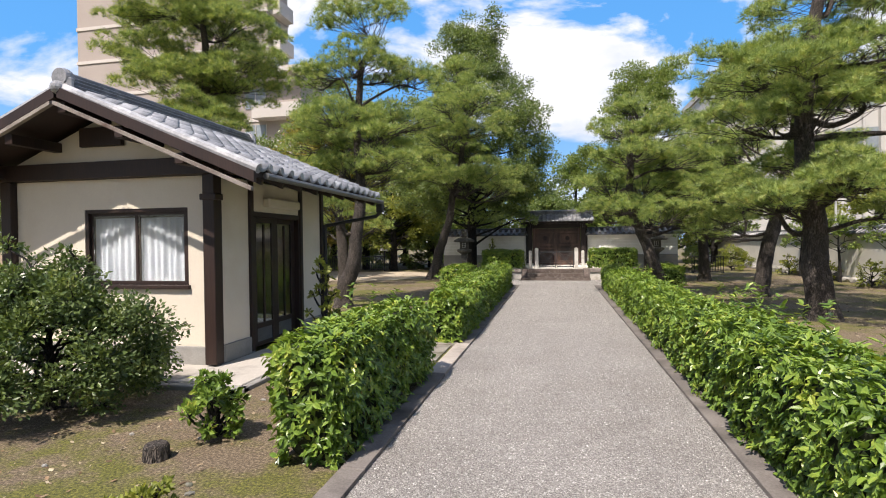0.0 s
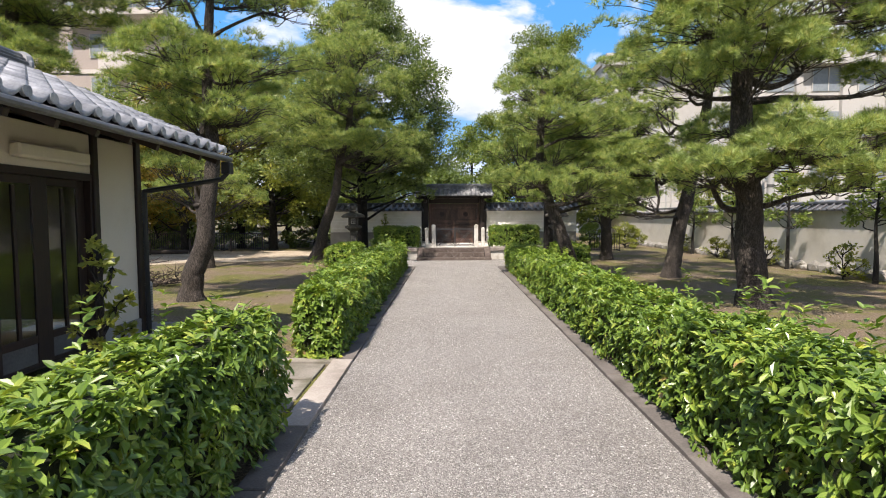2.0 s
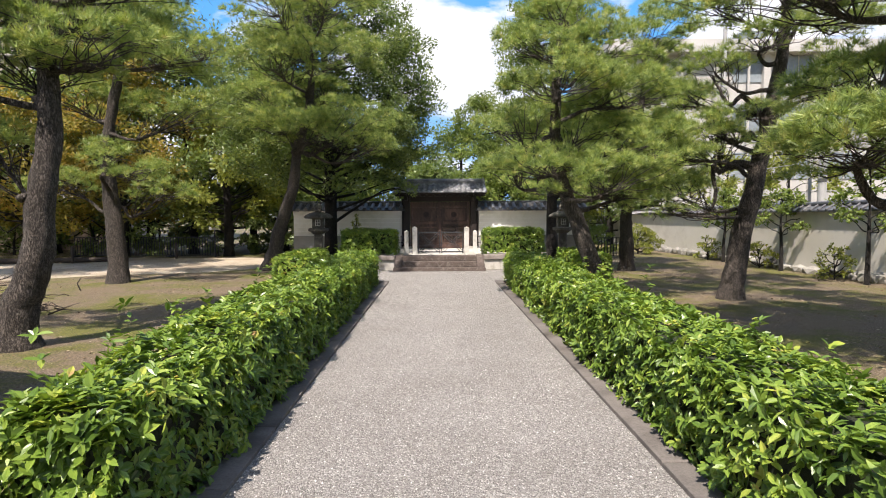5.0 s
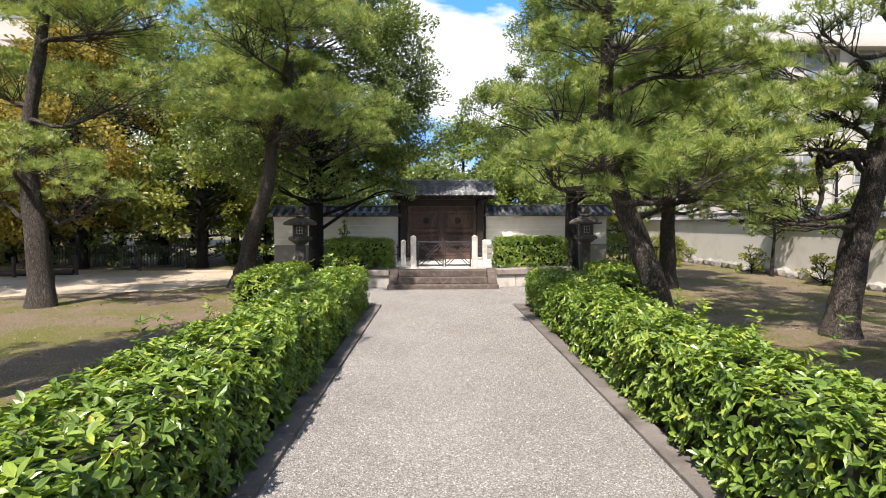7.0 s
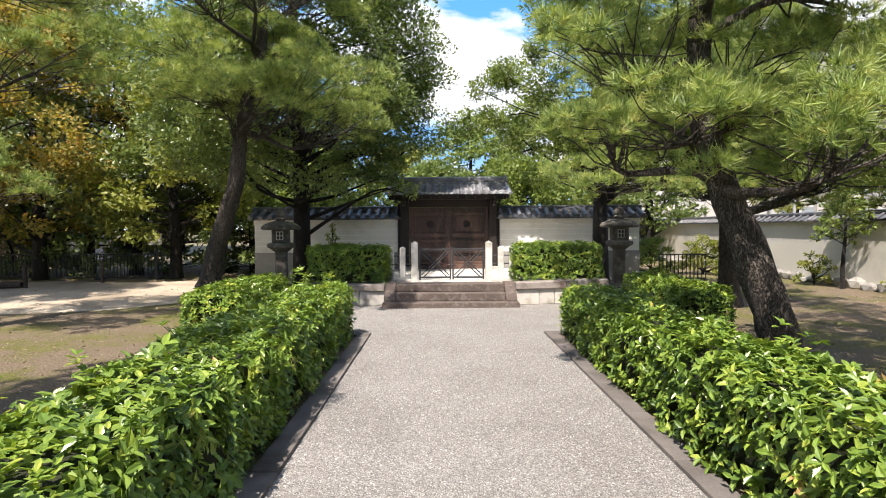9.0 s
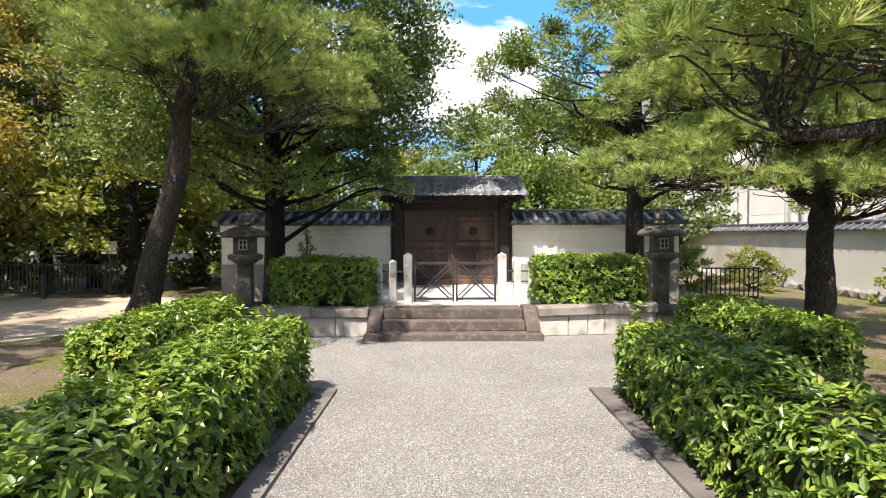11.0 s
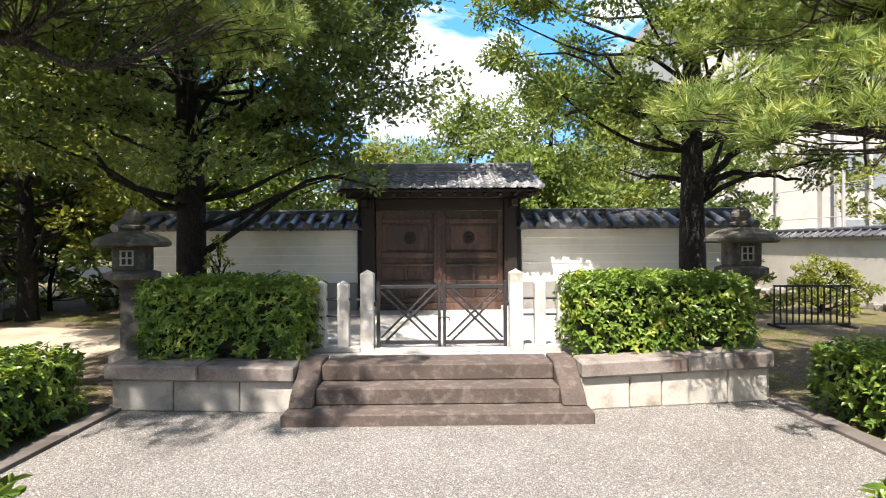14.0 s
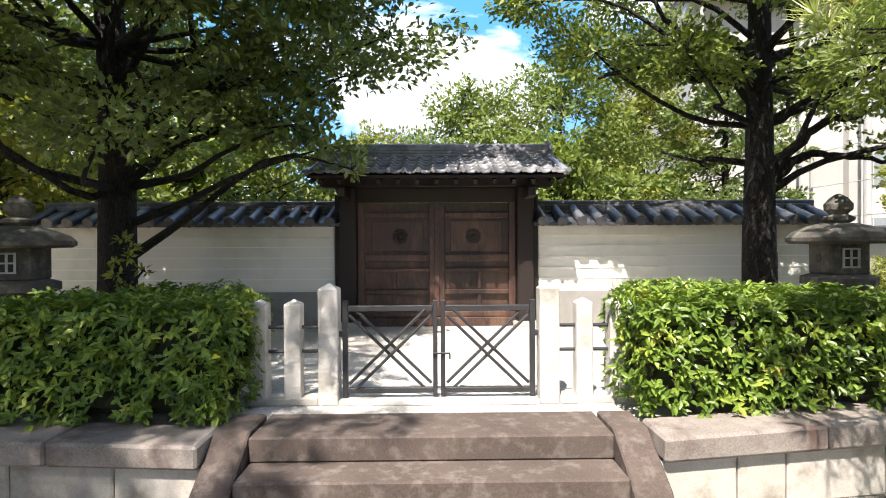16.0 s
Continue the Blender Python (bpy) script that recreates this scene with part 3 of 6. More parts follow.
def hedge(x0, x1, y0, y1, z0, z1, seed, label, dense=290, size=0.071, sprigs=0, drift=0.0, pinch=0.0):
    """A clipped hedge: a core coloured as deep shade and whorls of leaves over its top and sides."""
    g = np.random.default_rng(seed)
    root = thing("hedge", label, "hedge", ((x0 + x1) / 2, (y0 + y1) / 2, z0), group="clipped hedges")
    c = np.array(((x0 + x1) / 2, (y0 + y1) / 2, z0))
    # solid core blocks the view through; its dark colour stands for inner shade
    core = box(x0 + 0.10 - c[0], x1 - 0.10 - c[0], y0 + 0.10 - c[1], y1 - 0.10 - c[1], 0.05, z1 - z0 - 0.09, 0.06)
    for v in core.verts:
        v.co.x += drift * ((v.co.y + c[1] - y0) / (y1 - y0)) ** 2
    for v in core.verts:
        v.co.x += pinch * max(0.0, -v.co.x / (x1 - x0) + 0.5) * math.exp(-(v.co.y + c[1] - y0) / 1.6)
    part("inside", core, M_HEDGE_SHADE, root, "near-black core coloured as inner shade")
    L, W, Hh = y1 - y0, x1 - x0, z1 - z0
    P, O = [], []
    for area, make in ((L * W, lambda k_: (np.stack([g.uniform(x0, x1, k_), g.uniform(y0, y1, k_), np.full(k_, z1)], 1), (0, 0, 1.0))),
                       (L * Hh, lambda k_: (np.stack([np.full(k_, x0), g.uniform(y0, y1, k_), z0 + Hh * g.random(k_) ** 0.8], 1), (-1.0, 0, 0.3))),
                       (L * Hh, lambda k_: (np.stack([np.full(k_, x1), g.uniform(y0, y1, k_), z0 + Hh * g.random(k_) ** 0.8], 1), (1.0, 0, 0.3))),
                       (W * Hh, lambda k_: (np.stack([g.uniform(x0, x1, k_), np.full(k_, y0), z0 + Hh * g.random(k_) ** 0.8], 1), (0, -1.0, 0.3))),
                       (W * Hh, lambda k_: (np.stack([g.uniform(x0, x1, k_), np.full(k_, y1), z0 + Hh * g.random(k_) ** 0.8], 1), (0, 1.0, 0.3)))):
        k_ = int(area * dense)
        p, o = make(k_)
        P.append(p), O.append(np.tile(o, (k_, 1)))
    P, O = np.concatenate(P), np.concatenate(O)
    # rounded shoulders and an uneven surface
    mid = np.array(((x0 + x1) / 2, (y0 + y1) / 2, (z0 + z1) / 2))
    half = np.array((W / 2, L / 2, Hh / 2))
    q = (P - mid)
    over = np.maximum(np.abs(q) - (half - 0.16), 0)
    over[:, 2] = np.where(q[:, 2] < 0, 0, over[:, 2])
    ln = np.linalg.norm(over, axis=1, keepdims=True)
    pull = np.where(ln > 0.16, (ln - 0.16) / np.maximum(ln, 1e-6), 0) * over
    P = P - np.sign(q) * pull
    bumpy = np.array([noise.noise(p * 2.3) * 0.07 + noise.noise(p * 6.0) * 0.035 for p in P])
    P = P + O * bumpy[:, None] + O * g.uniform(-0.07, 0.025, len(P))[:, None]
    P[:, 2] = np.maximum(P[:, 2], z0 + 0.04)
    if sprigs:
        k_ = sprigs
        bx, by = g.uniform(x0, x1, k_), g.uniform(y0, y1, k_)
        hh = g.uniform(0.06, 0.30, k_)
        for s_ in range(4):
            P = np.concatenate([P, np.stack([bx + g.normal(0, 0.02, k_), by + g.normal(0, 0.02, k_), z1 + hh * s_ / 3], 1)])
            O = np.concatenate([O, np.tile((0, 0, 1.0), (k_, 1))])
    P[:, 0] += drift * ((P[:, 1] - y0) / (y1 - y0)) ** 2
    P[:, 0] += pinch * np.clip((x1 - P[:, 0]) / (x1 - x0), 0, 1) * np.exp(-(P[:, 1] - y0) / 1.6)
    p, a, nn, s = shoots(P - c, O, g, 5, size)
    part("leaves", strew("hedge_leaves", LEAF, LEAF_FACES, p, a, nn, s), M_HEDGE, root, "glossy pointed green leaves")
    return root


HL = "clipped evergreen hedge of glossy green leaves beside gravel path"
hedge(-1.16, -0.60, 5.85, 8.72, 0, 0.93, 11, "clipped glossy green hedge ending at the paved porch gap", sprigs=6)
hedge(-1.42, -0.56, 10.68, 21.85, 0, 0.78, 12, HL, dense=265, sprigs=40, drift=-0.14, pinch=0.34)
hedge(2.37, 3.15, 1.0, 9.0, 0, 0.84, 13, "loosely grown green hedge beside gravel path with long shoots", sprigs=60)
hedge(2.37, 3.15, 9.02, 21.85, 0, 0.74, 14, HL, dense=265, sprigs=30, drift=0.10)
hedge(-3.40, -2.50, 22.05, 25.0, 0, 0.66, 15, "clipped evergreen hedge beside the gravel court", dense=230)
hedge(4.44, 5.25, 22.05, 25.0, 0, 0.66, 16, "clipped evergreen hedge beside the gravel court", dense=230)
hedge(-2.22, -0.50, 25.26, 26.25, 0.44, 1.23, 17, "clipped hedge on the stone terrace beside the gate", dense=390, size=0.062)
hedge(2.26, 4.14, 25.30, 26.25, 0.46, 1.25, 18, "clipped hedge on the stone terrace beside the gate", dense=390, size=0.062)
hedge(-2.20, -1.05, 27.0, 27.6, 0.41, 1.20, 19, "dark clipped hedge on the terrace before white wall", dense=200)
hedge(2.80, 4.00, 27.0, 27.6, 0.41, 1.20, 20, "dark clipped hedge on the terrace before white wall", dense=200)

# ---- terrace, steps, stone posts, iron gate ----
root = setting("terrace", box(-2.36, 4.24, 25.28, 30.6, -0.05, 0.40), M_GRANITE, "low granite terrace in front of the gate", "terrace")


def wing(inner, outer, cuts, cap_cuts, back, top):
    """One half of the terrace front: blocks under cap stones, angled back and rising from the steps outwards."""
    def shaped(x0, x1, y0, y1, z0, z1, bevel):
        bm = box(min(x0, x1), max(x0, x1), y0, y1, z0, z1, bevel)
        for v in bm.verts:
            t = (v.co.x - inner) / (outer - inner)
            v.co.y += back[0] + (back[1] - back[0]) * t
            v.co.z *= (top[0] + (top[1] - top[0]) * t) / 0.406
        return bm
    gap = 0.004 if outer > inner else -0.004
    for a, b in zip(cuts, cuts[1:]):
        part("stone_block", shaped(a + gap, b - gap, 25.20, 25.50, 0, 0.272, 0.012), M_GRANITE, root)
    for a, b in zip(cap_cuts, cap_cuts[1:]):
        part("cap_stone", shaped(a + gap * 0.7, b - gap * 0.7, 25.14, 25.52, 0.276, 0.406, 0.016), M_CAP_STONE, root, "weathered grey cap stone")


wing(-0.52, -2.36, (-0.52, -1.06, -1.72, -2.34), (-0.52, -1.45, -2.39), (-0.24, -0.10), (0.452, 0.462))
wing(2.22, 4.20, (2.22, 2.72, 3.05, 3.75, 4.18), (2.22, 3.30, 4.22), (-0.24, 0.0), (0.470, 0.512))
for x0 in (-2.39, 4.00):
    for j in range(5):
        part("cap_stone", box(x0, x0 + 0.22, 25.54 + j * 0.95, 25.54 + (j + 1) * 0.95 - 0.006, 0.262, 0.440, 0.014), M_CAP_STONE, root)
setting("terrace_gravel", sheet([(-2.2, 25.5, 0.410), (4.06, 25.5, 0.410), (4.06, 30.6, 0.410), (-2.2, 30.6, 0.410)]), M_WHITE_GRAVEL, "bright white raked gravel in front of gate", "gravel")

steps = thing("stone_steps", "weathered brown stone steps with sloping side stones", "steps", (CENTRE - 0.05, 24.55, 0))
part("step", box(-1.39, 1.39, 0, 0.60, -0.05, 0.112, 0.012), M_STEP, steps)
part("step", box(-1.14, 1.14, 0.27, 0.80, 0.113, 0.270, 0.012), M_STEP, steps)
part("step", box(-1.14, 1.14, 0.55, 1.02, 0.271, 0.430, 0.012), M_STEP, steps)
for s in (-1, 1):
    own = bmesh.new()
    x0, x1 = (s * 1.145, s * 1.37) if s > 0 else (s * 1.37, s * 1.145)
    pr = [(0.17, 0.114), (0.24, 0.21), (0.60, 0.455), (0.95, 0.455), (0.95, 0.114)]
    a = [own.verts.new((x0, y, z)) for y, z in pr]
    b = [own.verts.new((x1, y, z)) for y, z in pr]
    own.faces.new(a), own.faces.new(b[::-1])
    for i in range(5):
        own.faces.new((a[i], b[i], b[(i + 1) % 5], a[(i + 1) % 5]))
    bmesh.ops.recalc_face_normals(own, faces=own.faces[:])
    bmesh.ops.bevel(own, geom=own.edges[:], offset=0.012, segments=1, affect="EDGES")
    part("side_stone", own, M_STEP, steps)


def stone_post(h, w):
    bm = box(-w / 2, w / 2, -w / 2, w / 2, 0, h - w * 0.28, 0.008)
    own = bmesh.new()
    b = [own.verts.new((sx * (w / 2 - 0.006), sy * (w / 2 - 0.006), h - w * 0.28)) for sx, sy in ((-1, -1), (1, -1), (1, 1), (-1, 1))]
    t = own.verts.new((0, 0, h))
    for i in range(4):
        own.faces.new((b[i], b[(i + 1) % 4], t))
    return join(bm, own)


tall, short = as_mesh("stone_post", stone_post(0.92, 0.15)), as_mesh("stone_post", stone_post(0.80, 0.125))
GX = CENTRE
for s in (-1, 1):
    single("stone_gate_post", tall, M_POST_STONE, "tall square pale granite post with pointed top", "stone post", pose(GX + s * 0.835, 25.88, 0.41), "gate posts")
    fence = thing("stone_fence", "short granite fence posts joined by iron rails", "fence", (GX, 25.88, 0.41), group="stone fences")
    for d in (1.105, 1.36):
        part("post", short, M_POST_STONE, fence, at=pose(s * d, 0, 0))
    for z in (0.40, 0.585):
        part("rail", rod((s * 0.90, 0, z), (s * 1.37, 0, z), 0.014), M_IRON, fence, "dark iron rail")
    part("base_stone", box(min(s * 0.915, s * 1.5), max(s * 0.915, s * 1.5), -0.075, 0.085, 0, 0.06, 0.008), M_GRANITE, fence)
setting("gate_sill", box(GX - 0.755, GX + 0.755, 25.79, 25.99, 0.412, 0.452, 0.006), M_POST_STONE, "white stone sill under the iron gate", "sill")

gate = thing("iron_gate", "closed dark grey iron double gate with crossed bars", "gate", (GX, 25.88, 0.46))
for s in (-1, 1):
    part("hinge_post", box(min(s * 0.695, s * 0.735), max(s * 0.695, s * 0.735), -0.02, 0.02, -0.01, 0.735, 0.004), M_IRON, gate)
    part("hinge", box(min(s * 0.72, s * 0.775), max(s * 0.72, s * 0.775), -0.022, 0.022, 0.46, 0.50, 0.004), M_IRON, gate)
    leaf = part("gate_leaf", box(min(s * 0.012, s * 0.047), max(s * 0.012, s * 0.047), -0.018, 0.018, 0.0, 0.735, 0.004), M_IRON, gate)
    part("top_rail", box(min(s * 0.047, s * 0.695), max(s * 0.047, s * 0.695), -0.015, 0.015, 0.650, 0.694, 0.004), M_IRON, leaf)
    part("bottom_rail", box(min(s * 0.047, s * 0.695), max(s * 0.047, s * 0.695), -0.015, 0.015, 0.026, 0.068, 0.004), M_IRON, leaf)
    for off in (-0.045, 0.045):
        part("cross_bar", rod((s * (0.06 + max(0, off)), 0.004, 0.055 - min(0, off)), (s * (0.685 + min(0, off)), 0.004, 0.665 - max(0, off)), 0.0125), M_IRON, leaf)
        part("cross_bar", rod((s * (0.06 + max(0, off)), -0.010, 0.665 + min(0, off)), (s * (0.685 + min(0, off)), -0.010, 0.055 + max(0, off)), 0.0125), M_IRON, leaf)
part("latch", box(-0.05, 0.085, -0.04, -0.022, 0.325, 0.338, 0.003), M_IRON, gate)
part("latch_handle", box(0.075, 0.087, -0.04, -0.026, 0.285, 0.327, 0.003), M_IRON, gate)


# ---- wooden gate with tiled roof ----
def wave_tile(w, d, rise=0.035, thick=0.018, cols=8):
    """One interlocking roof tile: a hollow and a roll, its lower edge at y=0."""
    own = bmesh.new()
    top = []
    for y in (0.0, d):
        row = []
        for i in range(cols + 1):
            u = i / cols
            z = rise * (max(0, math.sin((u - 0.55) / 0.45 * math.pi)) if u > 0.55 else -0.30 * math.sin(u / 0.55 * math.pi))
            row.append(own.verts.new((u * w - w / 2, y, z + (0.030 if y == 0 else 0.0))))
        top.append(row)
    low = [own.verts.new(v.co - Vector((0, 0, thick + 0.012))) for v in top[0]]
    for i in range(cols):
        own.faces.new((top[0][i], top[0][i + 1], top[1][i + 1], top[1][i]))
        own.faces.new((low[i], low[i + 1], top[0][i + 1], top[0][i]))
    for f in own.faces:
        f.smooth = True
    return own


def round_end(r, bm=None):
    own = lathe([(r * 0.98, 0), (r, 0.01), (r, 0.035)], 12)
    own.transform(pose(0, 0, 0, 90))
    return join(bm, own)


YF = 29.62
wg = thing("wooden_gate", "dark brown wooden double gate with grey tiled roof", "gate", (GX, YF, 0.41))
for s in (-1, 1):
    part("post", box(min(s * 1.18, s * 1.42), max(s * 1.18, s * 1.42), -0.02, 0.24, 0, 2.05, 0.012), M_GATE_POST, wg)
    part("side_board", box(min(s * 1.42, s * 1.50), max(s * 1.42, s * 1.50), 0.10, 0.40, 0.0, 1.95, 0.006), M_GATE_POST, wg)
    part("bracket", box(min(s * 1.25, s * 1.36), max(s * 1.25, s * 1.36), -0.52, -0.03, 1.86, 2.0, 0.01), M_GATE_POST, wg)
    part("foot_stone", box(min(s * 1.12, s * 1.47), max(s * 1.12, s * 1.47), -0.10, 0.30, 0, 0.08, 0.012), M_GRANITE, wg)
part("lintel", box(-1.70, 1.70, 0.0, 0.22, 2.052, 2.20, 0.012), M_GATE_POST, wg)
part("head_board", box(-1.175, 1.175, 0.12, 0.17, 1.83, 2.05, 0.004), M_GATE_POST, wg)
part("meeting_batten", box(-0.035, 0.035, 0.105, 0.124, 0.15, 1.82, 0.004), M_GATE_WOOD, wg)
part("threshold", box(-1.175, 1.175, 0.06, 0.26, 0.0, 0.13, 0.008), M_GATE_WOOD, wg)
for s in (-1, 1):
    a, b = 0.008, 1.17
    leaf = part("door_leaf", box(min(s * a, s * b), max(s * a, s * b), 0.19, 0.23, 0.135, 1.825, 0.004), M_GATE_WOOD, wg, "weathered dark wooden panelled door")

    def rail(x0, x1, z0, z1, name="rail", y=0.125):
        part(name, box(min(s * x0, s * x1), max(s * x0, s * x1), y, 0.188, z0, z1, 0.006), M_GATE_WOOD, leaf)
    rail(a, 0.115, 0.135, 1.825, "stile")
    rail(b - 0.10, b, 0.135, 1.825, "stile")
    for z0, z1 in ((0.135, 0.215), (0.47, 0.535), (0.80, 0.855), (0.955, 1.06), (1.60, 1.68)):
        rail(0.117, b - 0.102, z0, z1)
    for z0, z1 in ((0.217, 0.468), (0.537, 0.798)):
        rail(0.60, 0.66, z0, z1, "muntin", 0.155)
    rail(0.20, b - 0.19, 1.10, 1.56, "panel", 0.176)
    cx = s * 0.545
    bm = lathe([(0.035, 0), (0.035, 0.02), (0.02, 0.03)], 14)
    bm.transform(pose(cx, 0.176, 1.33, 90))
    for i in range(16):
        own = lathe([(0.010, 0), (0.017, 0.006), (0.010, 0.014)], 8, squash=2.6)
        own.transform(pose(cx, 0.176, 1.33, 90) @ pose(0, 0, 0, 0, 0, i * 22.5) @ pose(0, 0.078, 0))
        bm = join(bm, own)
    part("crest", bm, M_GATE_POST, leaf, "round carved flower crest")

# roof: y 28.95 to 31.1 about a ridge at 30.0
roof = part("roof", prism([(-0.72, 2.13), (0.40, 2.52), (1.52, 2.13), (1.52, 2.09), (0.40, 2.44), (-0.72, 2.09)], -1.72, 1.72), M_GATE_POST, wg, "tiled gable roof", at=pose(0, 0, 0, 0, 0, 0))
me = roof.data
me.transform(Matrix(((0, 1, 0, 0), (1, 0, 0, 0), (0, 0, 1, 0), (0, 0, 0, 1))))
me.flip_normals()
tile = as_mesh("roof_tile", wave_tile(0.198, 0.26))
slope = math.degrees(math.atan2(0.39, 1.12))
for j in range(6):
    for i in range(18):
        yy_ = -0.76 + j * 0.195
        part("roof_tile", tile, M_GATE_TILE, roof, at=pose(-1.683 + i * 0.198, yy_, 2.168 + (yy_ + 0.72) * 0.348 + random.uniform(-0.003, 0.003), slope + random.uniform(-0.7, 0.7), 0, random.uniform(-0.7, 0.7)))
bm = bmesh.new()
for j in range(6):
    for i in range(18):
        own = wave_tile(0.198, 0.26)
        yy_ = -0.76 + j * 0.195
        own.transform(pose(0, 0.80, 0, 0, 0, 180) @ pose(-1.683 + i * 0.198, yy_, 2.168 + (yy_ + 0.72) * 0.348, slope))
        bm = join(bm, own)
part("rear_tiles", bm, M_GATE_TILE, roof, kind="stuff")
eave = as_mesh("eave_disc", round_end(0.034))
for i in range(18):
    part("eave_tile_end", eave, M_GATE_TILE, roof, at=pose(-1.683 + i * 0.198 + 0.057, -0.765, 2.185))
for h, z, r in ((0.13, 2.53, 0.0), (0.10, 2.58, 0), (0.075, 2.63, 0)):
    part("ridge_course", box(-1.70, 1.70, 0.40 - h, 0.40 + h, z, z + 0.046, 0.008), M_GATE_TILE, roof)
bm = rod((-1.74, 0.40, 2.69), (1.74, 0.40, 2.69), 0.058, 12)
part("ridge_roll", bm, M_GATE_TILE, roof)
for s in (-1, 1):
    bm = lathe([(0.11, 0), (0.13, 0.02), (0.10, 0.05), (0.06, 0.06)], 12)
    bm.transform(pose(s * 1.72, 0.40, 2.64, 0, s * 90))
    bm = box(s * 1.74 - 0.04, s * 1.74 + 0.04, 0.28, 0.52, 2.50, 2.62, 0.02, bm)
    bm = box(s * 1.70 - 0.03, s * 1.70 + 0.03, 0.36, 0.44, 2.70, 2.80, 0.02, bm)
    part("ridge_end_tile", bm, M_GATE_TILE, roof, "ornamental ridge end tile")
    for t_ in (-1, 1):
        part("verge_roll", rod((s * 1.71, 0.40 + t_ * 0.10, 2.53), (s * 1.71, 0.40 + t_ * 1.16, 2.165), 0.045, 10), M_GATE_TILE, roof)
        part("barge_board", rod((s * 1.66, 0.40 + t_ * 0.05, 2.41), (s * 1.66, 0.40 + t_ * 1.10, 2.05), 0.045, 4), M_GATE_POST, roof)
for i in range(13):
    x = -1.56 + i * 0.26
    part("rafter", box(x - 0.025, x + 0.025, -0.68, 0.35, -0.03, 0.03, 0, None, pose(0, 0, 2.04 + 0.72 * 0.348 - 0.02) @ pose(0, 0, 0, slope)), M_GATE_POST, roof)


# ---- white walls beside the gate ----
def shrine_wall(name, x0, x1):
    root = setting(name, box(x0, x1, 29.78, 30.26, 0, 1.90), M_WHITE, "white plaster precinct wall with a tiled coping", "wall")
    part("dado", box(x0 + 0.002, x1 - 0.002, 29.74, 29.777, 0.0, 0.92, 0.006), M_DADO, root, "grey mortar dado")
    for z in (1.10, 1.26, 1.42, 1.58):
        part("line", box(x0 + 0.003, x1 - 0.003, 29.768, 29.779, z, z + 0.014), M_LINE, root, "thin white line")
    part("cornice", box(x0 - 0.01, x1 + 0.01, 29.74, 29.777, 1.73, 1.90, 0.006), M_WHITE, root)
    bm = prism([(29.50, 1.93), (30.02, 2.13), (30.54, 1.93), (30.54, 1.89), (29.50, 1.89)], x0 - 0.12, x1 + 0.12)
    bm.transform(Matrix(((0, 1, 0, 0), (1, 0, 0, 0), (0, 0, 1, 0), (0, 0, 0, 1))))
    bmesh.ops.reverse_faces(bm, faces=bm.faces[:])
    part("coping", bm, M_DARK_TILE, root, "grey tile coping")
    n_ = round((x1 - x0) / 0.275)
    s_ = (x1 - x0) / n_
    barrel = lathe([(0.074, 0), (0.078, 0.02), (0.072, 0.03), (0.072, 0.30), (0.067, 0.31), (0.067, 0.60)], 12)
    for f in barrel.faces:
        f.smooth = len(f.verts) == 4
    barrel = as_mesh("barrel_tile", barrel)
    pan = as_mesh("pan_tile", box(-0.085, 0.085, 0, 0.03, -0.035, 0.008, 0.004))
    tilt = math.degrees(math.atan2(0.20, 0.52))
    for i in range(n_ + 1):
        part("barrel_tile", barrel, M_DARK_TILE, root, at=pose(x0 + i * s_ + random.uniform(-0.006, 0.006), 29.40, 1.94, -90 + tilt + random.uniform(-0.8, 0.8)))
        if i < n_:
            part("pan_tile", pan, M_DARK_TILE, root, at=pose(x0 + (i + 0.5) * s_, 29.46, 1.915))
    for h, z in ((0.13, 2.09), (0.10, 2.135), (0.08, 2.18)):
        part("ridge_course", box(x0 - 0.12, x1 + 0.12, 30.02 - h, 30.02 + h, z, z + 0.042, 0.008), M_DARK_TILE, root)
    part("ridge_roll", rod((x0 - 0.14, 30.02, 2.235), (x1 + 0.14, 30.02, 2.235), 0.05, 12), M_DARK_TILE, root)


shrine_wall("wall_north_1", -4.86, GX - 1.52)
shrine_wall("wall_north_2", GX + 1.52, 6.58)
for name, x in (("wall_side_1", -4.80), ("wall_side_2", 6.30)):
    setting(name, box(x, x + 0.2, 30.28, 46, 0, 1.9), M_WHITE, "white plaster precinct wall running back", "wall")

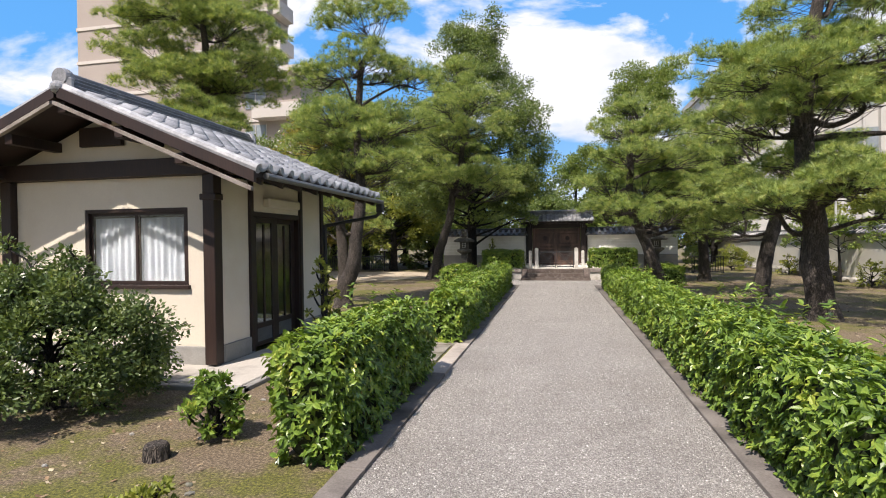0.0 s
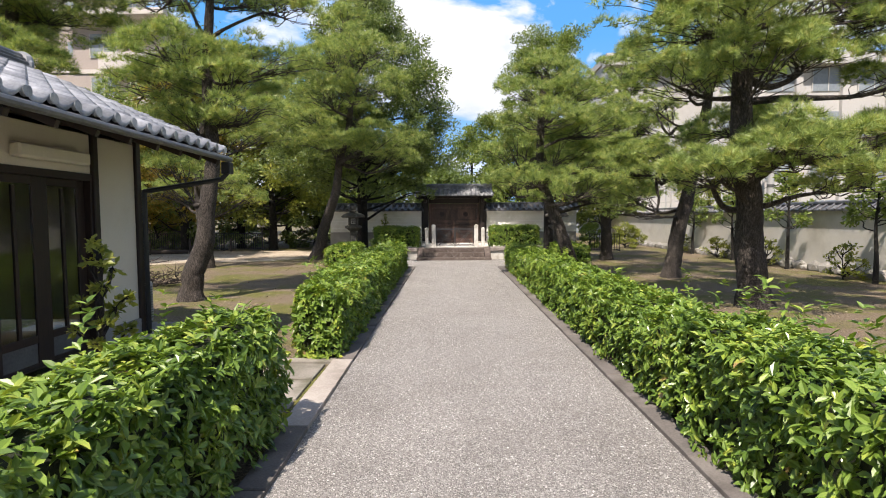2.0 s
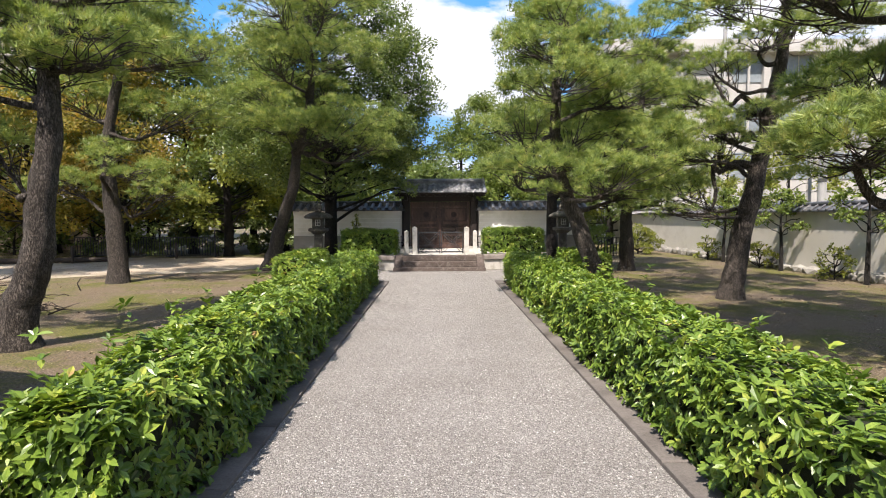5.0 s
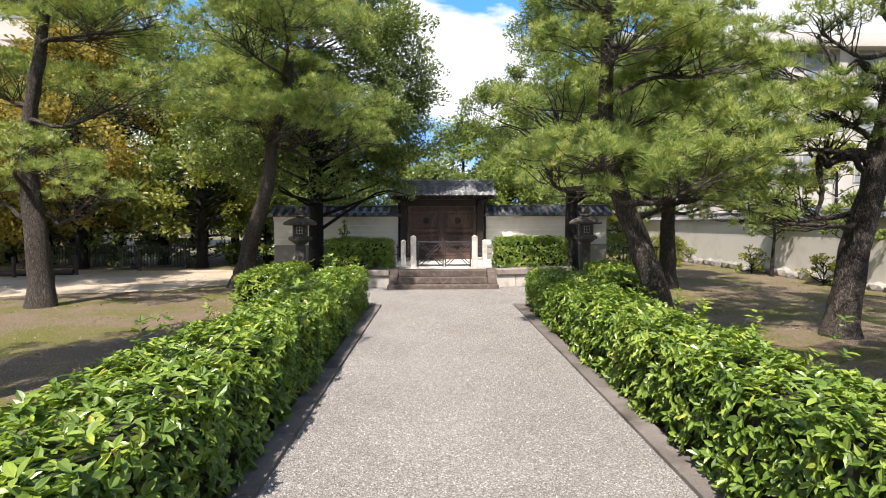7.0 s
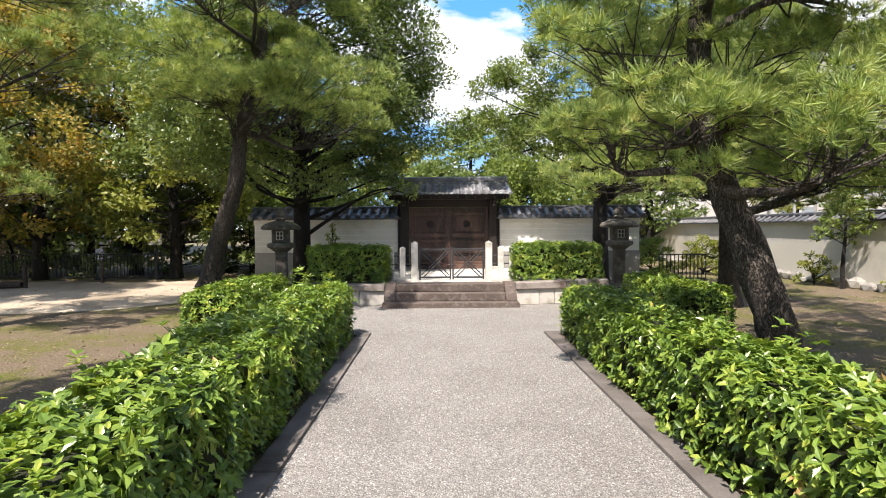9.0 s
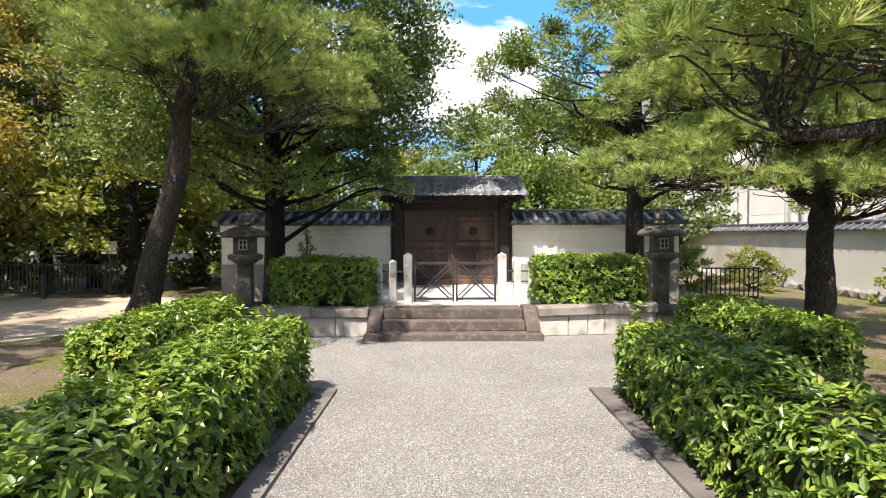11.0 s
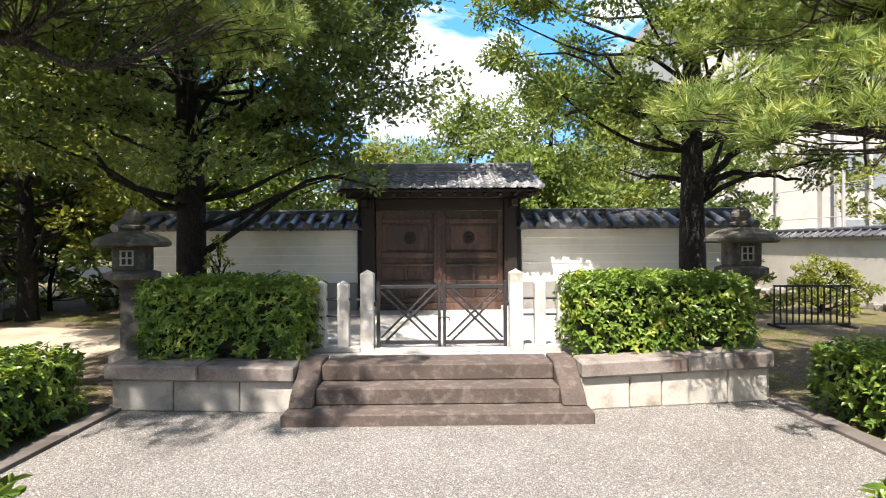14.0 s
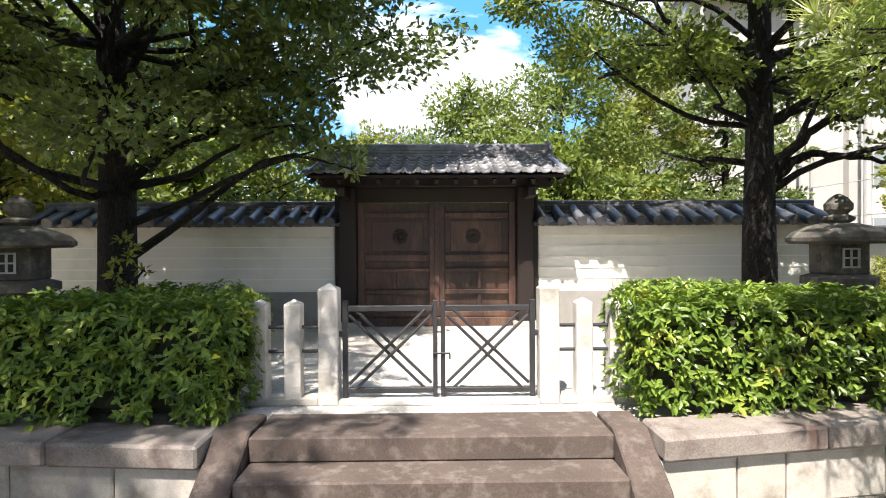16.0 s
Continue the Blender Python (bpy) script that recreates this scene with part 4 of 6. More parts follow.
# ---- stone lanterns ----
def lantern(at, rz, group):
    r = thing("stone_lantern", "weathered grey stone lantern with a spreading roof", "lantern", at, rz, group)
    part("base", lathe([(0.34, 0), (0.34, 0.10), (0.25, 0.17), (0.22, 0.20)], 6), M_LANTERN, r)
    part("shaft", box(-0.135, 0.135, -0.135, 0.135, 0.19, 1.06, 0.02), M_LANTERN, r)
    part("platform", lathe([(0.17, 1.05), (0.28, 1.14), (0.35, 1.17), (0.35, 1.25), (0.26, 1.28)], 12), M_LANTERN, r)
    box_ = part("fire_box", box(-0.20, 0.20, -0.20, 0.20, 1.275, 1.62, 0.02), M_LANTERN, r)
    # thin black plate on solid stone, drawn as the window's inner shade
    part("window_shade_plate", box(-0.085, 0.085, -0.206, -0.203, 1.36, 1.55), M_BLACK, box_)
    for i in (-1, 0, 1):
        part("lattice_bar", box(i * 0.075 - 0.011, i * 0.075 + 0.011, -0.216, -0.207, 1.35, 1.56), M_POST_STONE, box_)
    for z in (1.36, 1.455, 1.55):
        part("lattice_bar", box(-0.088, 0.088, -0.222, -0.217, z - 0.009, z + 0.009), M_POST_STONE, box_)
    # black disc painted as the shade of a round opening
    part("hole_shade_disc", rod((-0.206, 0, 1.45), (-0.202, 0, 1.45), 0.05, 16), M_BLACK, box_)
    bm = lathe([(0.20, 1.60), (0.45, 1.605), (0.49, 1.63), (0.49, 1.67), (0.43, 1.725), (0.30, 1.785), (0.16, 1.825), (0.10, 1.83)], 12)
    for v in bm.verts:
        v.co.z += 0.012 * noise.noise(v.co * 4)
    part("roof", bm, M_LANTERN, r, "mossy spreading stone roof")
    part("jewel", lathe([(0.09, 1.82), (0.15, 1.86), (0.155, 1.89), (0.08, 1.92), (0.13, 1.97), (0.135, 2.03), (0.08, 2.10), (0.02, 2.14)], 12), M_LANTERN, r)
    return r


lantern((-3.35, 27.3, 0), 8, "stone lanterns")
lantern((5.22, 27.5, 0), -6, "stone lanterns")

# ---- the garden wall to the east ----
EX = 11.35
root = setting("wall_east", box(EX, EX + 0.30, -14, 46, 0, 1.72), M_GARDEN_WALL, "pale plaster garden wall with a tiled coping", "wall")
bm = prism([(EX - 0.11, 1.72), (EX - 0.11, 1.765), (EX + 0.15, 1.93), (EX + 0.41, 1.765), (EX + 0.41, 1.72)], -14, 46)
part("coping", bm, M_DARK_TILE, root, "dark tile coping")
part("ridge_roll", rod((EX + 0.15, -14, 1.94), (EX + 0.15, 46, 1.94), 0.075, 10), M_DARK_TILE, root)
bm = bmesh.new()
for i in range(200):
    bm = rod((EX - 0.13, -14 + i * 0.3, 1.775), (EX + 0.12, -14 + i * 0.3, 1.935), 0.03, 6, bm)
part("coping_rolls", bm, M_DARK_TILE, root, kind="stuff")
g = np.random.default_rng(8)
stones = []
for v in range(4):
    own = bmesh.new()
    bmesh.ops.create_icosphere(own, subdivisions=1, radius=0.5)
    for q in own.verts:
        q.co *= 1 + 0.25 * noise.noise(q.co * 3 + Vector((v * 7, 0, 0)))
    stones.append(as_mesh("footing_stone", own))
y = 8.0
i = 0
while y < 40:
    w = 0.25 + 0.35 * g.random()
    h = 0.16 + 0.2 * g.random()
    part("footing_stone", stones[i % 4], M_RUBBLE, root, at=pose(EX - 0.10 + 0.06 * g.random(), y + w / 2, h * 0.32, 0, 0, 20 * g.random()) @ Matrix.Diagonal((0.42, w * 1.15, h * 1.2, 1)))
    y += w
    i += 1

# ---- the guard house ----
HX0, HX1, HY0, HY1 = -6.70, -3.44, 8.55, 11.79
hs = thing("guard_house", "small cream plastered hut with dark timber and tiled roof", "house", (0, 0, 0))
RIDGE = (HX0 + HX1) / 2


def wall_with_hole(a0, a1, z0, z1, h0, h1, g0, g1, thick, along_x, at):
    """One solid panel with a thickness and an opening through it, or down to its foot."""
    own = bmesh.new()

    def ring(pts, d):
        return [own.verts.new((a, at + d, z) if along_x else (at + d, a, z)) for a, z in pts]
    if g0 <= z0:
        pts = [(a0, z0), (h0, z0), (h0, g1), (h1, g1), (h1, z0), (a1, z0), (a1, z1), (a0, z1)]
        f, r = ring(pts, 0), ring(pts, thick)
        for s in (f, r):
            for q in ((0, 1, 2, 7), (2, 3, 6, 7), (3, 4, 5, 6)):
                own.faces.new([s[i] for i in q])
        for i in range(8):
            own.faces.new((f[i], r[i], r[(i + 1) % 8], f[(i + 1) % 8]))
    else:
        outer, inner = [(a0, z0), (a1, z0), (a1, z1), (a0, z1)], [(h0, g0), (h1, g0), (h1, g1), (h0, g1)]
        fo, fi, ro, ri = ring(outer, 0), ring(inner, 0), ring(outer, thick), ring(inner, thick)
        for i in range(4):
            k_ = (i + 1) % 4
            for a, b in ((fo, fi), (ro, ri), (fo, ro), (fi, ri)):
                own.faces.new((a[i], a[k_], b[k_], b[i]))
    bmesh.ops.recalc_face_normals(own, faces=own.faces[:])
    return own


WX0, WX1, WZ0, WZ1 = -5.46, -3.84, 1.11, 2.14
part("wall", wall_with_hole(HX0, HX1, 0.30, 2.55, WX0, WX1, WZ0, WZ1, 0.14, True, HY0), M_PLASTER, hs, "cream plaster wall")
DY0, DY1, DZ = 9.42, 10.86, 2.06
part("wall", wall_with_hole(HY0 + 0.145, HY1, 0.30, 2.62, DY0, DY1, 0.30, DZ, 0.14, False, HX1 - 0.14), M_PLASTER, hs, "cream plaster wall")
part("wall", box(HX0, HX1 - 0.145, HY1 - 0.14, HY1, 0.30, 2.55), M_PLASTER, hs)
part("wall", box(HX0, HX0 + 0.14, HY0 + 0.145, HY1 - 0.145, 0.30, 2.55), M_PLASTER, hs)
bm = prism([(HX0 + 0.05, 2.79), (HX1 - 0.05, 2.79), (RIDGE, 3.44)], HY0 + 0.02, HY0 + 0.14)
part("gable_wall", bm, M_PLASTER, hs)
part("gable_vent", box(-5.48, -4.80, HY0 - 0.05, HY0 + 0.017, 3.0, 3.26, 0.008), M_TIMBER, hs, "dark louvred gable vent")
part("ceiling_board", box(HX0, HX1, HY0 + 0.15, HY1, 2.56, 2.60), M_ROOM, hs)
part("dado", box(HX0 - 0.03, HX1 + 0.03, HY0 - 0.03, HY0 + 0.14, 0.06, 0.298, 0.005), M_DADO, hs, "grey mortar plinth")
for y0, y1 in ((HY0 + 0.142, DY0), (DY1, HY1 + 0.03)):
    part("dado", box(HX1 - 0.14, HX1 + 0.03, y0, y1, 0.06, 0.298, 0.005), M_DADO, hs)
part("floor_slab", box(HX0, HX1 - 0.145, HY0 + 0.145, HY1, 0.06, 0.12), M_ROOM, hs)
# added inner wall, toned dark so the doorway looks unlit
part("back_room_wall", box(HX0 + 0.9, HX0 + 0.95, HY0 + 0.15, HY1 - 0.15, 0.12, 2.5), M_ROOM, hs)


def post_at(x, y, w=0.13, top=2.55):
    part("timber_post", box(x - w / 2, x + w / 2, y - w / 2, y + w / 2, 0.08, top, 0.008), M_TIMBER, hs)


post_at(HX1 - 0.02, HY0 - 0.02, 0.17)
post_at(HX0 + 0.02, HY0 - 0.02, 0.17)
post_at(HX1, DY0 - 0.05, 0.09, 2.62)
post_at(HX1, DY1 + 0.05, 0.09, 2.62)
post_at(HX1 - 0.01, HY1 - 0.02, 0.10, 2.62)
part("tie_beam", box(HX0 - 0.15, HX1 + 0.15, HY0 - 0.10, HY0 + 0.015, 2.555, 2.785, 0.01), M_TIMBER, hs)
part("bracket", box(HX1 - 0.14, HX1 + 0.10, HY0 - 0.12, HY0 + 0.05, 2.22, 2.30, 0.01), M_TIMBER, hs)
for x, z in ((RIDGE, 3.30), (HX1 + 0.02, 2.60), (HX0 - 0.02, 2.60), (RIDGE + 0.82, 2.95), (RIDGE - 0.82, 2.95)):
    part("purlin", box(x - 0.06, x + 0.06, 7.86, 12.06, z, z + 0.13, 0.006), M_TIMBER, hs)
part("door_lintel", box(HX1 - 0.10, HX1 + 0.025, DY0, DY1, DZ - 0.02, DZ + 0.06, 0.006), M_TIMBER, hs)

win = part("window", box(WX0, WX1, HY0 + 0.01, HY0 + 0.09, WZ1 - 0.05, WZ1, 0.004), M_TIMBER, hs, "dark framed sliding window with lace curtains")
part("sill", box(WX0 - 0.03, WX1 + 0.03, HY0 - 0.05, HY0 + 0.09, WZ0 - 0.055, WZ0, 0.006), M_TIMBER, win)
part("frame", box(WX0, WX0 + 0.05, HY0 + 0.01, HY0 + 0.09, WZ0, WZ1 - 0.05, 0.004), M_TIMBER, win)
part("frame", box(WX1 - 0.05, WX1, HY0 + 0.01, HY0 + 0.09, WZ0, WZ1 - 0.05, 0.004), M_TIMBER, win)
for i, (x0, x1) in enumerate(((WX0 + 0.05, -4.62), (-4.68, WX1 - 0.05))):
    y = HY0 + 0.055 - i * 0.02
    bm = wall_with_hole(x0, x1, WZ0, WZ1 - 0.05, x0 + 0.035, x1 - 0.035, WZ0 + 0.05, WZ1 - 0.09, 0.02, True, y)
    part("sash", bm, M_TIMBER, win)
    pane = part("pane", box(x0 + 0.036, x1 - 0.036, y + 0.008, y + 0.013, WZ0 + 0.051, WZ1 - 0.091), M_GLASS, win)
    pane.visible_shadow = False
    u = np.linspace(x0 + 0.02, x1 - 0.02, 90)
    ph = i * 2.0
    w = HY0 + 0.125 + 0.020 * np.sin(u * 62 + ph) + 0.012 * np.sin(u * 27 + 1 + ph)
    v = np.concatenate([np.stack([u, w, np.full(90, WZ0 + 0.03)], 1), np.stack([u, w * 0.5 + (HY0 + 0.125) * 0.5, np.full(90, WZ1 - 0.12)], 1)])
    f = np.array([(j, j + 1, 91 + j, 90 + j) for j in range(89)])
    part("curtain", from_arrays("curtain", v, f, True), M_CURTAIN, win, "white pleated lace curtain")

# sliding doors of dark timber with glass
for i, (y0, y1, x) in enumerate(((DY0, 10.16, HX1 - 0.05), (10.12, DY1, HX1 - 0.09))):
    door = part("sliding_door", box(x, x + 0.03, y0, y0 + 0.15, 0.12, DZ - 0.02, 0.004), M_TIMBER, hs, "dark timber sliding door with glass panes")
    part("stile", box(x, x + 0.03, y1 - 0.15, y1, 0.12, DZ - 0.02, 0.004), M_TIMBER, door)
    part("stile", box(x + 0.002, x + 0.028, (y0 + y1) / 2 - 0.02, (y0 + y1) / 2 + 0.02, 0.40, DZ - 0.12), M_TIMBER, door)
    for z0, z1 in ((0.12, 0.17), (0.37, 0.45), (DZ - 0.10, DZ - 0.02)):
        part("rail", box(x, x + 0.03, y0 + 0.151, y1 - 0.151, z0, z1, 0.004), M_TIMBER, door)
    part("kick_panel", box(x + 0.010, x + 0.018, y0 + 0.152, y1 - 0.152, 0.171, 0.369), M_ALU, door, "grey kick panel")
    p_ = part("pane", box(x + 0.011, x + 0.016, y0 + 0.152, y1 - 0.152, 0.451, DZ - 0.101), M_GLASS, door)
    p_.visible_shadow = False
part("door_side", box(HX1 - 0.16, HX1 + 0.02, DY0 - 0.004, DY0 + 0.03, 0.10, DZ - 0.02, 0.004), M_TIMBER, hs)
part("door_side", box(HX1 - 0.16, HX1 + 0.02, DY1 - 0.03, DY1 + 0.004, 0.10, DZ - 0.02, 0.004), M_TIMBER, hs)
lampbox = single("porch_lamp", box(HX1 + 0.002, HX1 + 0.12, 9.72, 10.72, 2.20, 2.34, 0.02), M_PLASTIC, "long cream plastic porch lamp above door", "lamp")

# roof of the hut
EX0, EXZ, RZ = -2.42, 2.47, 3.58
slope = math.atan2(RZ - EXZ, EX0 - RIDGE)
bm = prism([(EX0, EXZ), (RIDGE, RZ), (2 * RIDGE - EX0, EXZ), (2 * RIDGE - EX0, EXZ - 0.07), (RIDGE, RZ - 0.07), (EX0, EXZ - 0.07)], 7.84, 12.08)
roof = part("roof", bm, M_TIMBER, hs, "grey tiled gable roof")
tw, td = 0.262, 0.222
run = math.hypot(EX0 - RIDGE, RZ - EXZ)
tile = as_mesh("roof_tile", wave_tile(tw, td + 0.07, 0.062, 0.028))
rows_n, cols_n = int(run / td), 16
deg = math.degrees(slope)
for j in range(rows_n):
    for i in range(cols_n):
        d = j * td - 0.05
        part("roof_tile", tile, M_TILE, roof, at=pose(EX0 - d * math.cos(slope), 7.99 + i * tw, EXZ + 0.045 + d * math.sin(slope), 0, 0, 90) @ pose(0, 0, 0, deg + random.uniform(-0.6, 0.6), 0, random.uniform(-0.5, 0.5)))
bm = bmesh.new()
for j in range(rows_n):
    for i in range(cols_n):
        d = j * td - 0.05
        own = wave_tile(tw, td + 0.07, 0.048, 0.02)
        own.transform(pose(2 * RIDGE - EX0 + d * math.cos(slope), 7.99 + i * tw, EXZ + 0.045 + d * math.sin(slope), 0, 0, -90) @ pose(0, 0, 0, deg))
        bm = join(bm, own)
part("west_tiles", bm, M_TILE, roof, kind="stuff")
disc = round_end(0.045)
disc.transform(pose(0, 0, 0, 0, 0, 90))
disc = as_mesh("eave_disc", disc)
for i in range(cols_n):
    part("eave_tile_end", disc, M_TILE, roof, at=pose(EX0 + 0.04, 7.99 + i * tw + 0.08, EXZ + 0.06))
for w, z in ((0.15, 0.0), (0.12, 0.055), (0.09, 0.105)):
    part("ridge_course", box(RIDGE - w, RIDGE + w, 7.92, 12.02, RZ + 0.02 + z, RZ + 0.075 + z, 0.01), M_DARK_TILE, roof)
part("ridge_roll", rod((RIDGE, 7.90, RZ + 0.19), (RIDGE, 12.04, RZ + 0.19), 0.06, 12), M_DARK_TILE, roof)
for y, s in ((7.90, -1), (12.04, 1)):
    bm = box(RIDGE - 0.14, RIDGE + 0.14, y - 0.05, y + 0.05, RZ - 0.04, RZ + 0.17, 0.03)
    own = lathe([(0.11, -0.062), (0.125, 0), (0.11, 0.062)], 14)
    own.transform(pose(RIDGE, y, RZ + 0.16, 90))
    bm = join(bm, own)
    part("ridge_end_tile", bm, M_TILE, roof, "rounded ridge end tile")
    own = bmesh.new()
    bmesh.ops.create_uvsphere(own, u_segments=12, v_segments=8, radius=0.085)
    own.transform(pose(RIDGE, y + s * 0.08, RZ + 0.02))
    part("verge_ball", own, M_TILE, roof)
for s in (-1, 1):
    a, e = (RIDGE + s * 0.02, RZ - 0.11), (RIDGE + s * (EX0 - RIDGE + 0.02), EXZ - 0.13)
    for y0, y1, dz, h, mat_ in ((7.78, 7.835, 0.0, 0.13, M_TIMBER), (7.72, 7.775, -0.10, 0.045, M_CAP_STONE)):
        own = bmesh.new()
        vs_ = [own.verts.new((x_, y_, z_ + dz + o_)) for y_ in (y0, y1) for (x_, z_), o_ in ((a, h), (e, h), (e, 0), (a, 0))]
        for f_ in ((0, 1, 2, 3), (7, 6, 5, 4), (0, 4, 5, 1), (1, 5, 6, 2), (2, 6, 7, 3), (3, 7, 4, 0)):
            own.faces.new([vs_[q] for q in f_])
        bmesh.ops.recalc_face_normals(own, faces=own.faces[:])
        part("barge_board", own, mat_, roof, "long sloping barge board")
    part("verge_tiles", rod((RIDGE + s * 0.02, 7.86, RZ + 0.03), (RIDGE + s * (EX0 - RIDGE + 0.04), 7.86, EXZ + 0.03), 0.06, 10), M_TILE, roof)
for i in range(9):
    y = 8.0 + i * 0.49
    part("rafter", box(-0.03, 1.25, y - 0.025, y + 0.025, -0.03, 0.03, 0, None, pose(EX0 - 1.16, 0, EXZ + 1.16 * math.tan(slope) - 0.115) @ pose(0, 0, 0, 0, deg)), M_TIMBER, roof)
gut = part("gutter", rod((EX0 + 0.075, 7.95, EXZ - 0.045), (EX0 + 0.075, 12.15, EXZ - 0.06), 0.038, 10), M_ALU, hs, "grey half round eaves gutter")
part("outlet_box", box(EX0 + 0.01, EX0 + 0.13, 11.98, 12.12, EXZ - 0.26, EXZ - 0.10, 0.01), M_BLACK, gut)
bm = rod((EX0 + 0.07, 12.05, EXZ - 0.24), (EX0 - 0.02, 12.05, EXZ - 0.34), 0.033)
bm = rod((EX0 - 0.01, 12.05, EXZ - 0.33), (HX1 + 0.05, 11.86, EXZ - 0.50), 0.033, 8, bm)
bm = rod((HX1 + 0.05, 11.86, EXZ - 0.48), (HX1 + 0.05, 11.86, 0.07), 0.033, 8, bm)
part("down_pipe", bm, M_BLACK, gut, "dark down pipe")
# porch slab round the hut
setting("porch_1", box(HX1 + 0.03, -2.56, 7.72, 11.95, -0.05, 0.062, 0.01), M_CONCRETE, "concrete porch slab round the hut", "porch")
setting("porch_2", box(HX0 - 0.6, HX1 + 0.028, 7.72, HY0 - 0.0, -0.05, 0.062, 0.01), M_CONCRETE, "concrete porch slab round the hut", "porch")
setting("porch_3", box(-5.5, -2.75, 11.955, 12.75, -0.05, 0.05, 0.01), M_DADO, "concrete slab behind the hut", "porch")
setting("porch_edge", box(-2.555, -2.46, 7.62, 11.95, -0.05, 0.05, 0.008), M_DADO, "grey concrete edging of the porch", "kerb")
setting("porch_edge_2", box(HX0 - 0.6, -2.46, 7.60, 7.715, -0.05, 0.05, 0.008), M_DADO, "grey concrete edging of the porch", "kerb")
ac = thing("air_conditioner", "grey outdoor air conditioner unit beside hut wall", "air conditioner", (-4.0, 12.4, 0))
part("casing", box(-0.16, 0.16, -0.40, 0.40, 0.07, 0.66, 0.015), M_AC, ac)
for i in range(13):
    part("slat", box(0.161, 0.172, -0.36, 0.36, 0.12 + i * 0.038, 0.136 + i * 0.038), M_ALU, ac)
for s in (-1, 1):
    part("foot", box(-0.17, 0.17, s * 0.28 - 0.04, s * 0.28 + 0.04, 0, 0.069), M_BLACK, ac)


# ---- trees ----
def needle_tuft(seed, n_=13):
    g = np.random.default_rng(seed)
    d = g.normal(size=(n_, 3))
    d[:, 1] = np.abs(d[:, 1]) * 0.9 + 0.40
    d = unit(d)
    side = unit(np.cross(d, g.normal(size=(n_, 3)))) * 0.030
    ln = g.uniform(0.75, 1.1, n_)[:, None]
    v = np.stack([-side, side, d * ln], 1).reshape(-1, 3)
    return v, np.arange(n_ * 3).reshape(-1, 3)


TUFTS = [needle_tuft(i) for i in range(3)]


